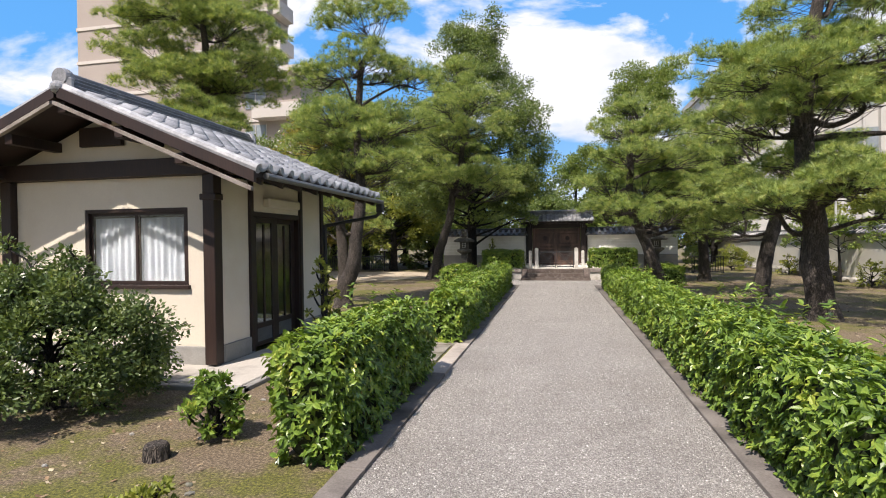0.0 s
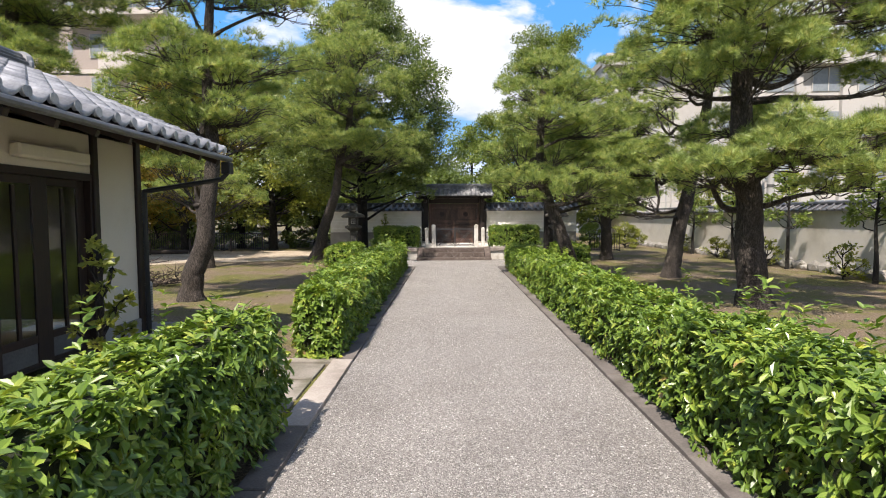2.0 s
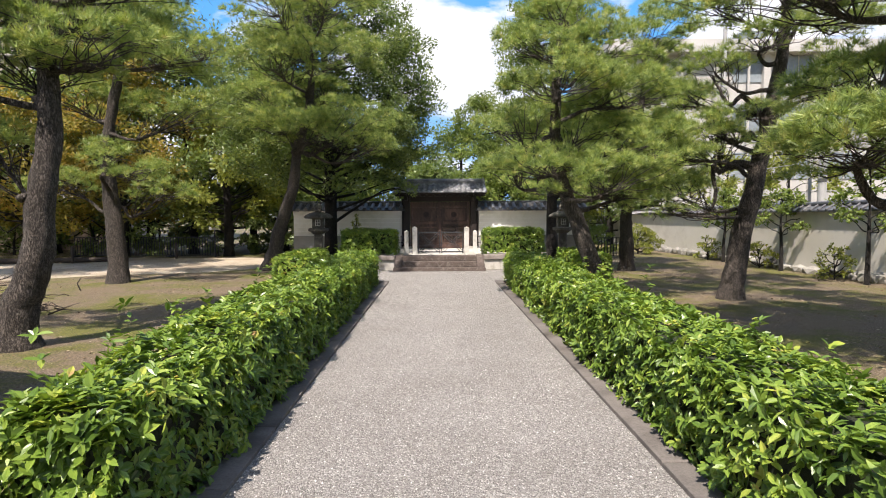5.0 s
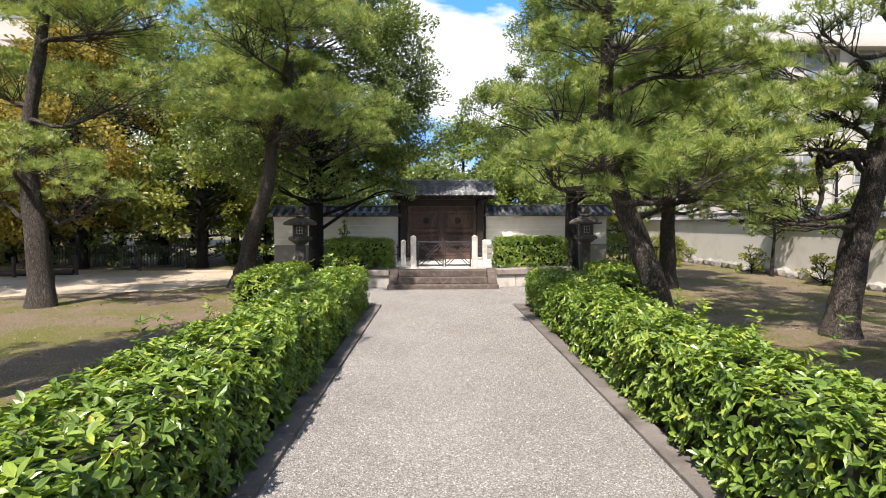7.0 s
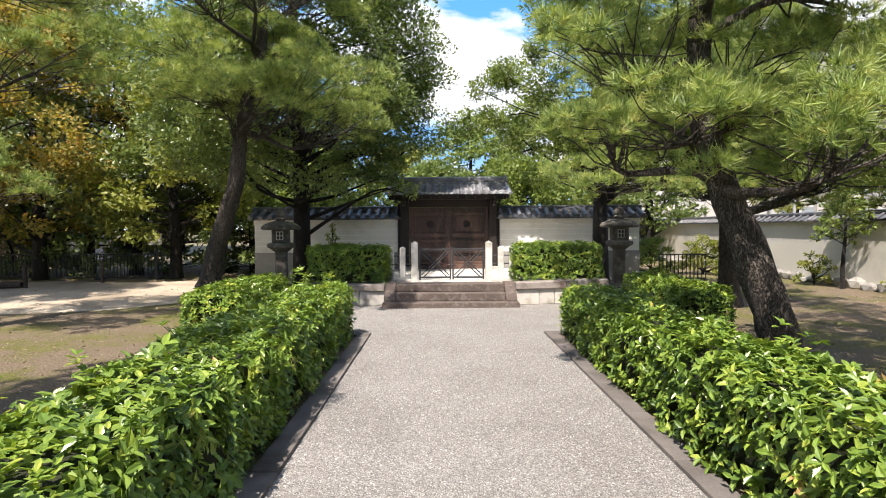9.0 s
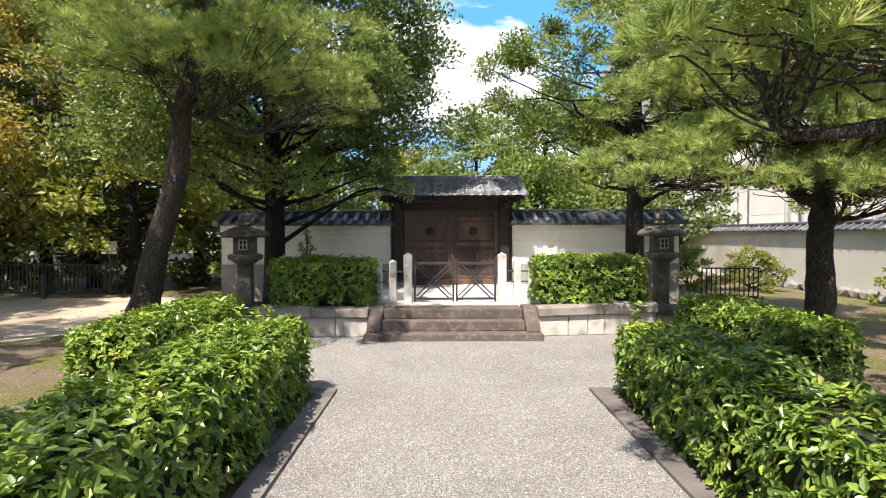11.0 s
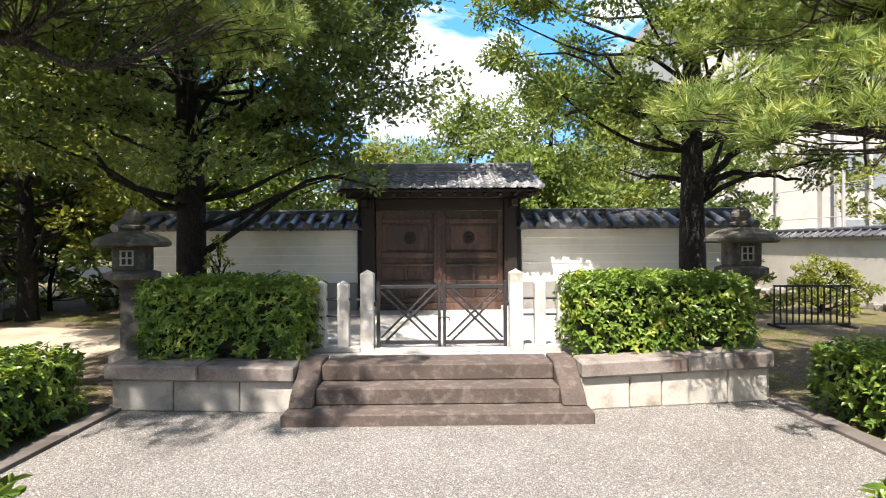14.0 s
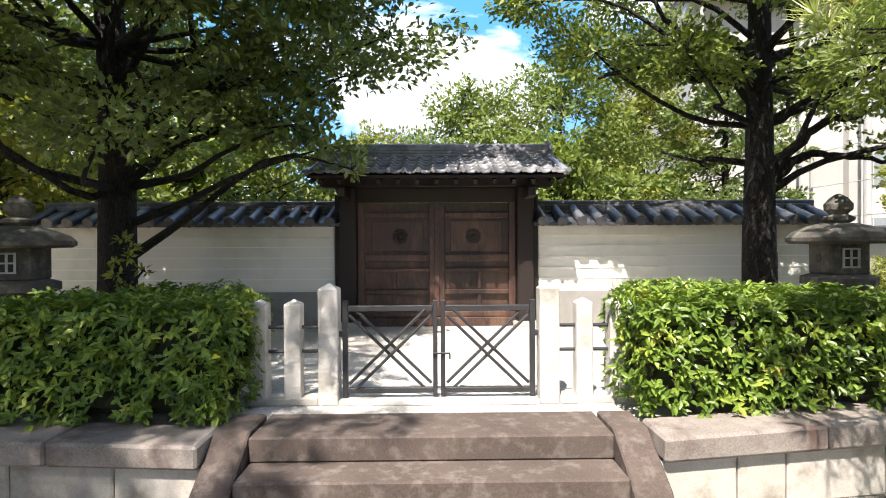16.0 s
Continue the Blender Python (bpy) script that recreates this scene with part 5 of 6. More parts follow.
def pine(at, trunk, pads, seed, r0, r1, label, dense=240, size=0.16, crooked=()):
    """A garden pine: a bent trunk, crooked limbs and cloud-like pads of needles.
    trunk: (dx, dy, z) along it; pads: (dx, dy, z, radius); crooked: lines of bare contorted limbs."""
    g = np.random.default_rng(seed)
    root = thing("pine_tree", label, "tree", at, group="garden pines")
    pts = curve_points(trunk, 34)
    rad = np.interp(np.linspace(0, 1, 34), [0, 0.06, 0.2, 1], [r0 * 1.45, r0 * 1.08, r0, r1])
    pts = pts + np.cumsum(g.normal(0, 0.008, pts.shape), 0) * (1, 1, 0)
    pts[0] = trunk[0]
    pts[0][2] = -0.05
    part("trunk", tubes("trunk", [tube_arrays(pts, rad, 14, 0.05, g)]), M_PINE_BARK, root, "plated grey brown bark")
    limbs, P, O = [], [], []
    for (dx, dy, z, r) in pads:
        r *= 1.12
        c = np.array((dx, dy, z))
        hi = z - 0.25 - 0.25 * abs(g.normal())
        i = int(np.clip(np.searchsorted(pts[:, 2], hi), 6, 33))
        a = pts[i]
        mid = (a + c) / 2 + g.normal(0, 0.20, 3) + (0, 0, -0.06)
        line = curve_points([a, a * 0.65 + mid * 0.35 + g.normal(0, 0.08, 3), mid, c - (0, 0, 0.12 * r)], 12)
        rr = np.linspace(max(0.022, min(rad[i] * 0.5, 0.028 + 0.05 * r)), 0.016, 12)
        part("limb", tubes("limb", [tube_arrays(line, rr, 6, 0.06, g)]), M_PINE_BARK, root)
        n_sub = int(12 + 16 * r)
        for s_ in range(n_sub):
            ang, q = g.uniform(0, 6.283), math.sqrt(g.random()) * r * 1.05
            sc = c + np.array((q * math.cos(ang), q * math.sin(ang), 0.40 * r * (1 - (q / r) ** 2) + g.normal(0, 0.13 * r)))
            st = line[g.integers(7, 12)]
            limbs.append(tube_arrays(curve_points([st, st * 0.7 + sc * 0.3 + g.normal(0, 0.06, 3) - (0, 0, 0.03), st * 0.3 + sc * 0.7 + g.normal(0, 0.06, 3), sc - (0, 0, 0.03)], 6), np.linspace(0.012, 0.005, 6), 3))
            sr = r * g.uniform(0.15, 0.30)
            k_ = max(9, int(dense * sr * sr * 2.2))
            u = unit(g.normal(size=(k_, 3)))
            u[:, 2] = np.where(u[:, 2] < -0.10, -u[:, 2], u[:, 2])
            w = u * (sr * (0.62 + 0.38 * g.random(k_)))[:, None] * (1, 1, 0.62)
            P.append(sc + w), O.append(u * 0.75 + (0, 0, 0.5))
    for line in crooked:
        line = curve_points(line, 26)
        line = line + g.normal(0, 0.008, line.shape)
        part("limb", tubes("limb", [tube_arrays(line, np.linspace(0.062, 0.018, 26), 7, 0.12, g)]), M_PINE_BARK, root, "bare contorted limb")
    part("twigwork", tubes("twigwork", limbs), M_PINE_BARK, root, "crooked dark twigs", kind="stuff")
    P, O = np.concatenate(P), np.concatenate(O)
    pick = g.integers(0, 3, len(P))
    for t_ in range(3):
        s_ = pick == t_
        if t_ == 0:
            vs_, fs_, cnt = [], [], 0
        shape, faces = TUFTS[t_]
        y = unit(O[s_] + g.normal(0, 0.25, (s_.sum(), 3)))
        x = unit(np.cross(y, g.normal(size=y.shape)))
        z = np.cross(x, y)
        sz = (size * 0.98 * g.uniform(0.7, 1.3, s_.sum()))[:, None, None]
        v = P[s_][:, None] + sz * (shape[None, :, :1] * x[:, None] + shape[None, :, 1:2] * y[:, None] + shape[None, :, 2:] * z[:, None])
        vs_.append(v.reshape(-1, 3))
        fs_.append((faces[None] + (np.arange(s_.sum()) * len(shape))[:, None, None]).reshape(-1, 3) + cnt)
        cnt += s_.sum() * len(shape)
    part("crown", from_arrays("needles", np.concatenate(vs_), np.concatenate(fs_)), M_NEEDLE, root, "layered pads of long green needles")
    return root


PINE = "garden pine with plated bark and layered needle pads"
pine((6.05, 14.2, 0), [(0, 0, 0), (-0.12, 0, 1.0), (-0.14, 0.05, 1.9), (-0.28, 0.1, 2.9), (-0.35, 0, 4.0), (-0.2, 0.1, 5.4), (0, 0, 6.6)],
     [(-1.2, 0, 4.7, 0.9), (-0.5, 0.3, 5.35, 0.8), (-0.3, -0.6, 4.05, 0.95), (0.85, 0.2, 4.3, 0.95), (1.85, 0, 4.7, 0.95), (0.75, -0.7, 2.62, 1.1), (-0.85, -0.3, 2.2, 0.85), (1.75, 0.1, 2.8, 0.9), (1.4, -0.6, 2.15, 0.7), (0.4, 0.9, 6.4, 1.2), (1.4, 0.8, 5.9, 1.0), (0.2, 1.1, 3.2, 0.8), (0.0, -1.0, 2.40, 0.95), (-1.05, -0.7, 2.30, 0.75), (1.3, -1.0, 2.65, 0.85), (-1.5, -0.2, 3.9, 0.8), (-0.9, -0.6, 4.6, 0.9), (0.9, -0.6, 5.0, 0.9), (2.3, -0.5, 4.9, 0.9), (-1.9, 0.3, 5.2, 0.7), (2.7, 0, 4.0, 0.85), (2.9, 0.3, 5.4, 0.9)],
     21, 0.235, 0.10, PINE + ", thick trunk", 250)
pine((6.48, 18.85, 0), [(0, 0, 0), (0.22, 0, 1.3), (0.6, 0.05, 3.1), (0.92, 0.1, 4.7), (1.0, 0.1, 6.2)],
     [(-0.35, 0, 5.6, 0.95), (1.1, 0, 5.8, 0.95), (-0.4, -0.2, 2.9, 0.7), (1.9, 0.2, 5.2, 0.85), (0.4, -0.5, 4.75, 0.65), (0.9, 0.5, 6.7, 1.1), (-0.9, 0.4, 2.1, 0.6), (1.7, -0.4, 3.9, 0.7), (-0.7, 0.6, 3.9, 0.6), (-0.4, 0, 4.35, 0.5), (-0.5, 0, 3.3, 0.62), (0.37, -0.2, 3.5, 0.42), (-1.6, 0, 1.75, 0.6), (-1.2, 0.1, 2.75, 0.6)],
     22, 0.19, 0.07, PINE + ", dark leaning trunk", 210,
     crooked=[[(0.42, 0, 2.55), (0.05, -0.05, 2.62), (-0.33, -0.1, 2.44), (-0.45, -0.1, 2.60), (-0.42, -0.1, 2.20), (-0.36, -0.05, 1.98), (-0.45, 0, 1.70), (-0.72, 0, 1.64)],
              [(0.72, 0, 3.8), (0.35, -0.1, 3.72), (0.05, -0.1, 3.85), (-0.15, -0.1, 3.70), (-0.35, -0.1, 3.95), (-0.45, 0, 4.25)],
              [(0.55, 0, 3.0), (0.15, -0.2, 3.15), (-0.05, -0.2, 2.98), (-0.35, -0.1, 3.2)]])
pine((3.92, 18.7, 0), [(0, 0, 0), (-0.14, 0, 0.6), (-0.42, 0, 1.45), (-0.7, 0.05, 2.15), (-0.88, 0.05, 2.9), (-0.85, 0.1, 4.2), (-0.8, 0.1, 5.2)],
     [(-0.66, 0.1, 5.35, 0.75), (-1.35, 0, 4.7, 0.70), (0.05, 0.1, 4.7, 0.8), (-0.9, -0.5, 3.95, 0.9), (0.55, 0.2, 3.8, 0.95), (-1.6, 0.1, 3.3, 0.72), (-0.4, 0.7, 3.2, 1.0), (0.95, 0, 2.75, 0.85), (-1.25, -0.1, 2.42, 0.8), (0.0, -0.6, 2.25, 0.9), (-1.65, 0.3, 2.5, 0.55), (0.7, 0.7, 2.1, 0.7), (-0.6, -0.3, 4.6, 0.7)],
     23, 0.17, 0.06, PINE + ", bent trunk", 270, 0.15)
pine((6.45, 24.55, 0), [(0, 0, 0), (-0.03, 0, 1.2), (-0.03, 0, 2.2), (0.3, 0.1, 3.7), (0.5, 0.2, 5.6)],
     [(-1.35, -1.7, 3.9, 0.8), (-1.75, -1.6, 4.4, 0.8), (-0.9, -1.6, 3.6, 0.7), (-0.85, -0.9, 4.1, 0.9), (0.3, -1.0, 3.9, 0.9), (-1.7, -0.9, 3.5, 0.8), (-0.3, -1.3, 3.0, 0.8), (-2.6, -1.2, 2.3, 0.6), (-1.2, -1.2, 2.2, 0.65), (0.6, -1.3, 2.25, 0.7), (0.72, 0, 6.99, 1.1), (1.32, 0.2, 4.9, 1.1), (0.5, -0.5, 2.48, 1.1), (0.77, 0.3, 6.11, 1.04), (-0.77, 0, 3.8, 0.88), (1.65, 0.5, 3.36, 0.88), (-0.33, -0.4, 5.23, 0.99), (1.43, -0.8, 2.7, 0.88), (-0.99, -0.9, 3.03, 0.88), (-2.75, -0.5, 2.64, 0.77), (-1.76, -0.7, 2.7, 0.99), (-2.42, -0.2, 3.58, 0.88), (-1.21, 0, 4.24, 1.1), (-2.53, 0.1, 4.57, 0.88), (-0.44, -1.2, 2.26, 0.88), (0.33, -1, 3.58, 0.88)],
     24, 0.19, 0.07, PINE + ", low wide pads", 220)
# first four pads are added high to the south to shade the terrace
pine((-4.45, 25.25, 0), [(0, 0, 0), (0.18, 0, 0.6), (0.36, -0.05, 1.25), (0.83, -0.3, 2.5), (1.03, -0.4, 3.6), (1.42, -0.3, 5.4), (1.38, -0.2, 7.2)],
     [(1.2, -3.1, 5.4, 0.9), (2.2, -3.3, 5.6, 0.9), (1.6, -3.9, 6.4, 0.9), (2.6, -3.7, 6.6, 0.9), (1.4, -0.35, 7.86, 1.24), (0.63, -0.35, 6.57, 1.08), (2.27, -0.15, 6.41, 1.24), (0.11, -0.35, 5.16, 1.08), (2.43, -0.75, 4.19, 1.35), (0.76, -0.85, 4.19, 1.13), (3.19, -0.35, 3.71, 0.81), (1.51, 0.15, 5.27, 1.19), (1.62, -1.35, 3.87, 0.97), (1.19, -0.15, 8.84, 0.97)],
     25, 0.22, 0.08, PINE + ", bent trunk", 195)
pine((-4.42, 15.2, 0), [(0, 0, 0), (0.05, 0, 0.5), (0.26, 0, 1.05), (0.36, 0, 2.0), (0.46, 0.05, 2.95), (0.35, 0.1, 4.2), (0.5, 0.1, 6.2)],
     [(0.5, 0, 6.0, 0.95), (-0.4, 0, 5.7, 0.75), (1.4, 0.1, 5.8, 0.7), (-0.15, -0.3, 4.55, 0.95), (0.8, 0.2, 4.1, 1.0), (1.75, 0, 4.5, 0.7), (-0.85, 0.1, 4.1, 0.8), (0.1, 0.3, 3.45, 0.85), (1.25, -0.2, 3.5, 0.75), (-0.4, 0.2, 2.6, 0.5), (0.5, 0.3, 7.3, 1.0), (-1.5, -0.1, 3.3, 0.8), (1.9, 0.3, 5.6, 0.7)],
     26, 0.20, 0.07, PINE + ", sinuous trunk", 240)
pine((-7.25, 22.1, 0), [(0, 0, 0), (0, 0, 1.3), (-0.1, 0, 2.3), (-0.2, 0.05, 3.45), (0.2, 0, 5.2), (0.4, 0, 6.6)],
     [(1.31, 0, 5.42, 1.2), (1.74, 0, 4.16, 0.98), (0.11, -0.2, 3.02, 0.76), (-1.31, 0, 2.42, 0.65), (2.18, 0.1, 5.63, 0.82), (0.87, 0.2, 6.51, 1.04), (-0.98, 0.2, 4.43, 1.04), (1.09, -0.8, 2.58, 0.65), (-0.44, 0, 5.96, 0.98), (1.53, -0.6, 2.25, 0.55)],
     27, 0.21, 0.07, PINE, 200)
pine((-13.3, 22.0, 0), [(0, 0, 0), (0.2, 0, 2.5), (-0.1, 0, 5.5), (0.2, 0, 8.5), (0, 0, 11.5)],
     [(-0.9, 0, 11.0, 2.0), (-2.4, 0, 9.4, 1.6), (1.1, 0, 10.2, 1.9), (1.1, 0.4, 8.1, 1.7), (-0.7, -0.5, 7.8, 1.8), (-2.9, 0.2, 10.8, 1.3), (2.3, 0, 8.7, 1.2), (0.3, 0, 12.5, 1.5), (0.5, -0.8, 6.3, 1.5)],
     28, 0.30, 0.10, PINE + ", tall", 130, 0.24)

QUAD = [(0, 0, 0), (0.26, 0.5, 0.05), (0, 1.0, -0.05), (-0.26, 0.5, 0.05)]


def broadleaf(name, at, height, spread, low, seed, material, label, leaves=9000, leaf=0.13, trunk_r=0.2, lean=(0, 0), clumps=34, shape=1.0, extra=(), flat=0.62, group="", category="tree", bark_=None, boughs=()):
    """A leafy tree: trunk, limbs and a crown of leaf clumps with gaps."""
    g = np.random.default_rng(seed)
    root = thing(name, label, category, at, group=group)
    top = np.array((lean[0], lean[1], height * 0.9))
    tr = curve_points([(0, 0, -0.05), (lean[0] * 0.1, lean[1] * 0.1, height * 0.25), (lean[0] * 0.5 + g.normal(0, 0.05 * spread), lean[1] * 0.5, height * 0.6), top], 20)
    rr = np.interp(np.linspace(0, 1, 20), [0, 0.05, 0.3, 1], [trunk_r * 1.3, trunk_r * 1.05, trunk_r * 0.9, trunk_r * 0.15])
    part("trunk", tubes("trunk", [tube_arrays(tr, rr, 10, 0.03, g)]), bark_ or M_BARK, root, "dark bark")
    C = []
    for i in range(clumps):
        f = (i + 0.5) / clumps
        z = low + (height - low) * f
        prof = math.sin(min(1.0, (f + 0.18) ** shape) * math.pi * 0.92) ** 0.7
        ang = i * 2.399 + g.normal(0, 0.3)
        q = spread * prof * (0.35 + 0.65 * math.sqrt(g.random()))
        C.append((lean[0] * f + q * math.cos(ang), lean[1] * f + q * math.sin(ang), z + g.normal(0, 0.1 * spread), spread * g.uniform(0.20, 0.36)))
    C += list(extra)
    limbs, P, O = [], [], []
    tot = sum(c[3] ** 2 for c in C)
    for c in C:
        e, r = np.array(c[:3]), c[3]
        i = int(np.clip(np.searchsorted(tr[:, 2], e[2] - 0.35 * np.linalg.norm(e[:2] - tr[10][:2]) - 0.2), 3, 18))
        a = tr[i]
        line = curve_points([a, a * 0.7 + e * 0.3 + g.normal(0, 0.06 * spread, 3), a * 0.35 + e * 0.65 + g.normal(0, 0.07 * spread, 3), e], 9)
        limbs.append(tube_arrays(line, np.linspace(max(0.018, rr[i] * 0.30), 0.009, 9), 5))
        k_ = max(20, int(leaves * r * r / tot))
        n_sub = 7
        sub = e + unit(g.normal(size=(n_sub, 3))) * (r * g.uniform(0.3, 0.95, n_sub))[:, None] * (1, 1, flat)
        for s_ in sub:
            limbs.append(tube_arrays(np.linspace(e, s_, 2), np.array((0.009, 0.004)), 3))
        own = sub[g.integers(0, n_sub, k_)]
        u = unit(g.normal(size=(k_, 3)))
        p = own + u * (r * 0.52 * g.random(k_) ** 0.45)[:, None] * (1, 1, flat)
        P.append(p), O.append(unit(p - e) + (0, 0, 0.1))
    for line in boughs:
        line = curve_points(line, 22)
        part("bough", tubes("bough", [tube_arrays(line + g.normal(0, 0.012, line.shape), np.linspace(0.075, 0.022, 22), 8, 0.08, g)]), bark_ or M_BARK, root, "crooked dark bough")
    part("branchwork", tubes("branchwork", limbs), bark_ or M_BARK, root, kind="stuff")
    P, O = np.concatenate(P), np.concatenate(O)
    n_ = len(P)
    ax = unit(O + g.normal(0, 0.7, (n_, 3)))
    me = strew("leaves", QUAD, [(0, 1, 2, 3)], P, ax, unit(O) * 0.8 + g.normal(0, 0.6, (n_, 3)) + (-0.1, -0.35, 0.45), leaf * g.uniform(0.65, 1.3, n_))
    part("crown", me, material, root, "leafy crown with gaps")
    return root


# the two evergreens in front of the wall
broadleaf("evergreen_tree", (-3.2, 28.7, 0), 12.3, 3.2, 3.3, 41, M_LEAF_DARK, "tall dark evergreen with upright shoots before white wall", 112000, 0.108, 0.235, (0.1, 0), 86, shape=0.9,
          extra=[(2.2, -0.3, 3.2, 0.6), (2.9, -0.2, 3.7, 0.8), (3.5, 0, 4.3, 0.9), (3.2, 0, 5.4, 1.0), (1.5, -0.5, 3.5, 0.8), (-2.5, -1.0, 3.4, 1.1), (-3.2, -0.6, 4.2, 1.2), (2.6, -0.2, 6.7, 1.0), (-1.5, -1.5, 3.1, 0.8), (-1.0, -1.6, 4.6, 1.0), (0.5, -1.7, 4.8, 1.0), (1.8, -1.3, 4.7, 0.9), (-2.3, -1.4, 5.0, 1.1), (1.2, -2.0, 6.1, 1.0), (-0.6, -2.2, 6.2, 1.1), (-1.9, -1.9, 4.0, 0.9), (-2.9, -1.6, 5.9, 1.1), (-0.2, -1.4, 3.6, 0.7), (3.4, -0.4, 6.3, 0.9), (3.0, -0.4, 7.6, 0.9), (2.4, -0.8, 3.9, 0.7), (2.7, -1.0, 4.7, 0.8), (2.4, -0.7, 3.0, 0.5), (2.85, -0.7, 2.75, 0.38), (3.1, -0.65, 2.5, 0.25)])
broadleaf("evergreen_tree", (5.1, 28.7, 0), 9.3, 2.7, 3.3, 42, M_LEAF_MID, "spreading evergreen with dark trunk before white wall", 76000, 0.085, 0.215, (-0.1, 0), 40, shape=0.9,
          boughs=[[(-0.1, 0, 3.4), (-0.5, -0.2, 3.72), (-1.0, -0.3, 3.66), (-1.5, -0.3, 3.78), (-2.2, -0.3, 3.68)], [(-0.1, 0, 3.9), (-0.6, -0.3, 4.15), (-1.1, -0.4, 4.1), (-1.6, -0.4, 4.6)],
                  [(0.1, 0, 2.5), (0.35, -0.1, 2.80), (0.7, -0.2, 3.15), (1.1, -0.2, 3.2), (1.6, -0.2, 3.45)], [(0.15, 0, 2.4), (0.45, -0.1, 2.70), (0.9, -0.1, 2.74), (1.7, -0.2, 2.62)],
                  [(0, 0, 3.8), (0.35, 0.1, 4.1), (0.8, 0.1, 4.2), (1.4, 0.2, 4.7)], [(0, 0, 3.5), (-0.15, -0.4, 4.0), (0.1, -0.7, 4.4), (-0.2, -1.1, 4.9)]],
          extra=[(-2.9, -0.3, 4.6, 0.6), (-3.3, -0.3, 5.3, 0.5), (-2.2, -0.2, 4.0, 0.6), (-1.2, -0.5, 3.7, 0.6), (-2.6, 0, 5.8, 0.8), (1.8, -0.5, 2.9, 0.6), (2.4, -0.4, 3.9, 0.8), (-0.5, -1.6, 4.8, 0.8), (-1.8, -1.4, 5.2, 0.8), (0.8, -1.5, 4.6, 0.8), (-1.2, -1.9, 6.1, 0.8)])

# trees behind the wall and woods
W = "leafy tree standing behind the white wall"
T = "trees behind the wall"
for i, (x, y, h, s, mat_, d) in enumerate(((2.4, 43, 7.6, 3.0, M_LEAF_MID, ""), (5.6, 41.5, 7.9, 3.4, M_LEAF_MID, ""), (8.7, 42, 7.7, 3.0, M_LEAF_LIGHT, ", yellowish"), (10.9, 40, 7.6, 2.4, M_LEAF_DARK, ", dark"), (-1.6, 45, 6.4, 3.0, M_LEAF_LIGHT, ", yellowish"), (-7.5, 42, 6.4, 3.6, M_LEAF_LIGHT, ", yellowish"), (0.4, 37.5, 4.2, 2.4, M_LEAF_DARK, ", low"), (-4.5, 36, 4.8, 2.8, M_LEAF_MID, ", low"), (4.2, 36.5, 4.4, 2.4, M_LEAF_MID, ", low"))):
    broadleaf("garden_tree", (x, y, 0), h, s, 1.2, 51 + i, mat_, W + d, 12500, 0.19, 0.2, clumps=60, group=T)
V = "woodland tree with dense dark foliage at the clearing"
for i, (x, y, h, s, mat_) in enumerate(((-10.5, 33.5, 9.5, 3.6, M_LEAF_DARK), (-8.2, 31.8, 6.4, 2.6, M_LEAF_LIGHT), (-13.5, 35.5, 12, 4.4, M_LEAF_DARK), (-17.5, 34.5, 8.6, 3.8, M_LEAF_DARK), (-12.6, 31.6, 8.8, 3.2, M_LEAF_MAPLE), (-22, 34, 7.8, 4.2, M_LEAF_DARK), (-7.0, 36.0, 9.0, 3.2, M_LEAF_DARK), (-27.5, 36, 8.2, 4.6, M_LEAF_DARK), (-9.4, 38.5, 11.5, 4.0, M_LEAF_DARK), (-15.8, 30.5, 6.5, 3.0, M_LEAF_MAPLE))):
    broadleaf("woodland_tree", (x, y, 0), h, s, 1.6, 60 + i, mat_, V if mat_ is M_LEAF_DARK else "woodland tree turning yellow and orange at the clearing", 15000, 0.18, 0.2, clumps=60, group="woodland")
for i, (x, y, h, s) in enumerate(((-25, 25, 6.0, 3.4),)):
    broadleaf("woodland_tree", (x, y, 0), h, s, 1.8, 80 + i, M_LEAF_DARK, V, 8000, 0.24, 0.2, clumps=30, group="woodland")
for i, (x, y) in enumerate(((-9.0, 33.6), (-12, 33.4), (-15.2, 33.8), (-18.5, 33.2), (-22, 32.6), (-6.2, 33.2))):
    broadleaf("woodland_shrub", (x, y, 0), 2.6, 2.0, 0.2, 90 + i, M_LEAF_DARK, "dark shady evergreen shrub under the woodland", 3600, 0.18, 0.06, clumps=18, group="undergrowth", category="shrub")

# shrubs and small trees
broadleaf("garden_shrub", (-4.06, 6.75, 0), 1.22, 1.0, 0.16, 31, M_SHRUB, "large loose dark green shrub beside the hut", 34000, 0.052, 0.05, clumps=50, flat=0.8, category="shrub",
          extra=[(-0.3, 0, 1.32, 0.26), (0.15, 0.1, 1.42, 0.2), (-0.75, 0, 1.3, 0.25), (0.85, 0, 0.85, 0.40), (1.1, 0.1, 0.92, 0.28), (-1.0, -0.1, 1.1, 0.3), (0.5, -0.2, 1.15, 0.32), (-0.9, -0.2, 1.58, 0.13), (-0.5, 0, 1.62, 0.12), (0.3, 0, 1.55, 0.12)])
broadleaf("small_shrub", (-1.92, 6.35, 0), 0.52, 0.27, 0.08, 32, M_HEDGE, "small round bright green shrub on bare earth", 1500, 0.06, 0.012, clumps=16, flat=0.9, category="shrub")
broadleaf("small_shrub", (-1.35, 4.9, 0), 0.24, 0.24, 0.03, 33, M_LEAF_LIGHT, "low yellow green shrub on bare earth", 900, 0.05, 0.01, clumps=12, category="shrub")
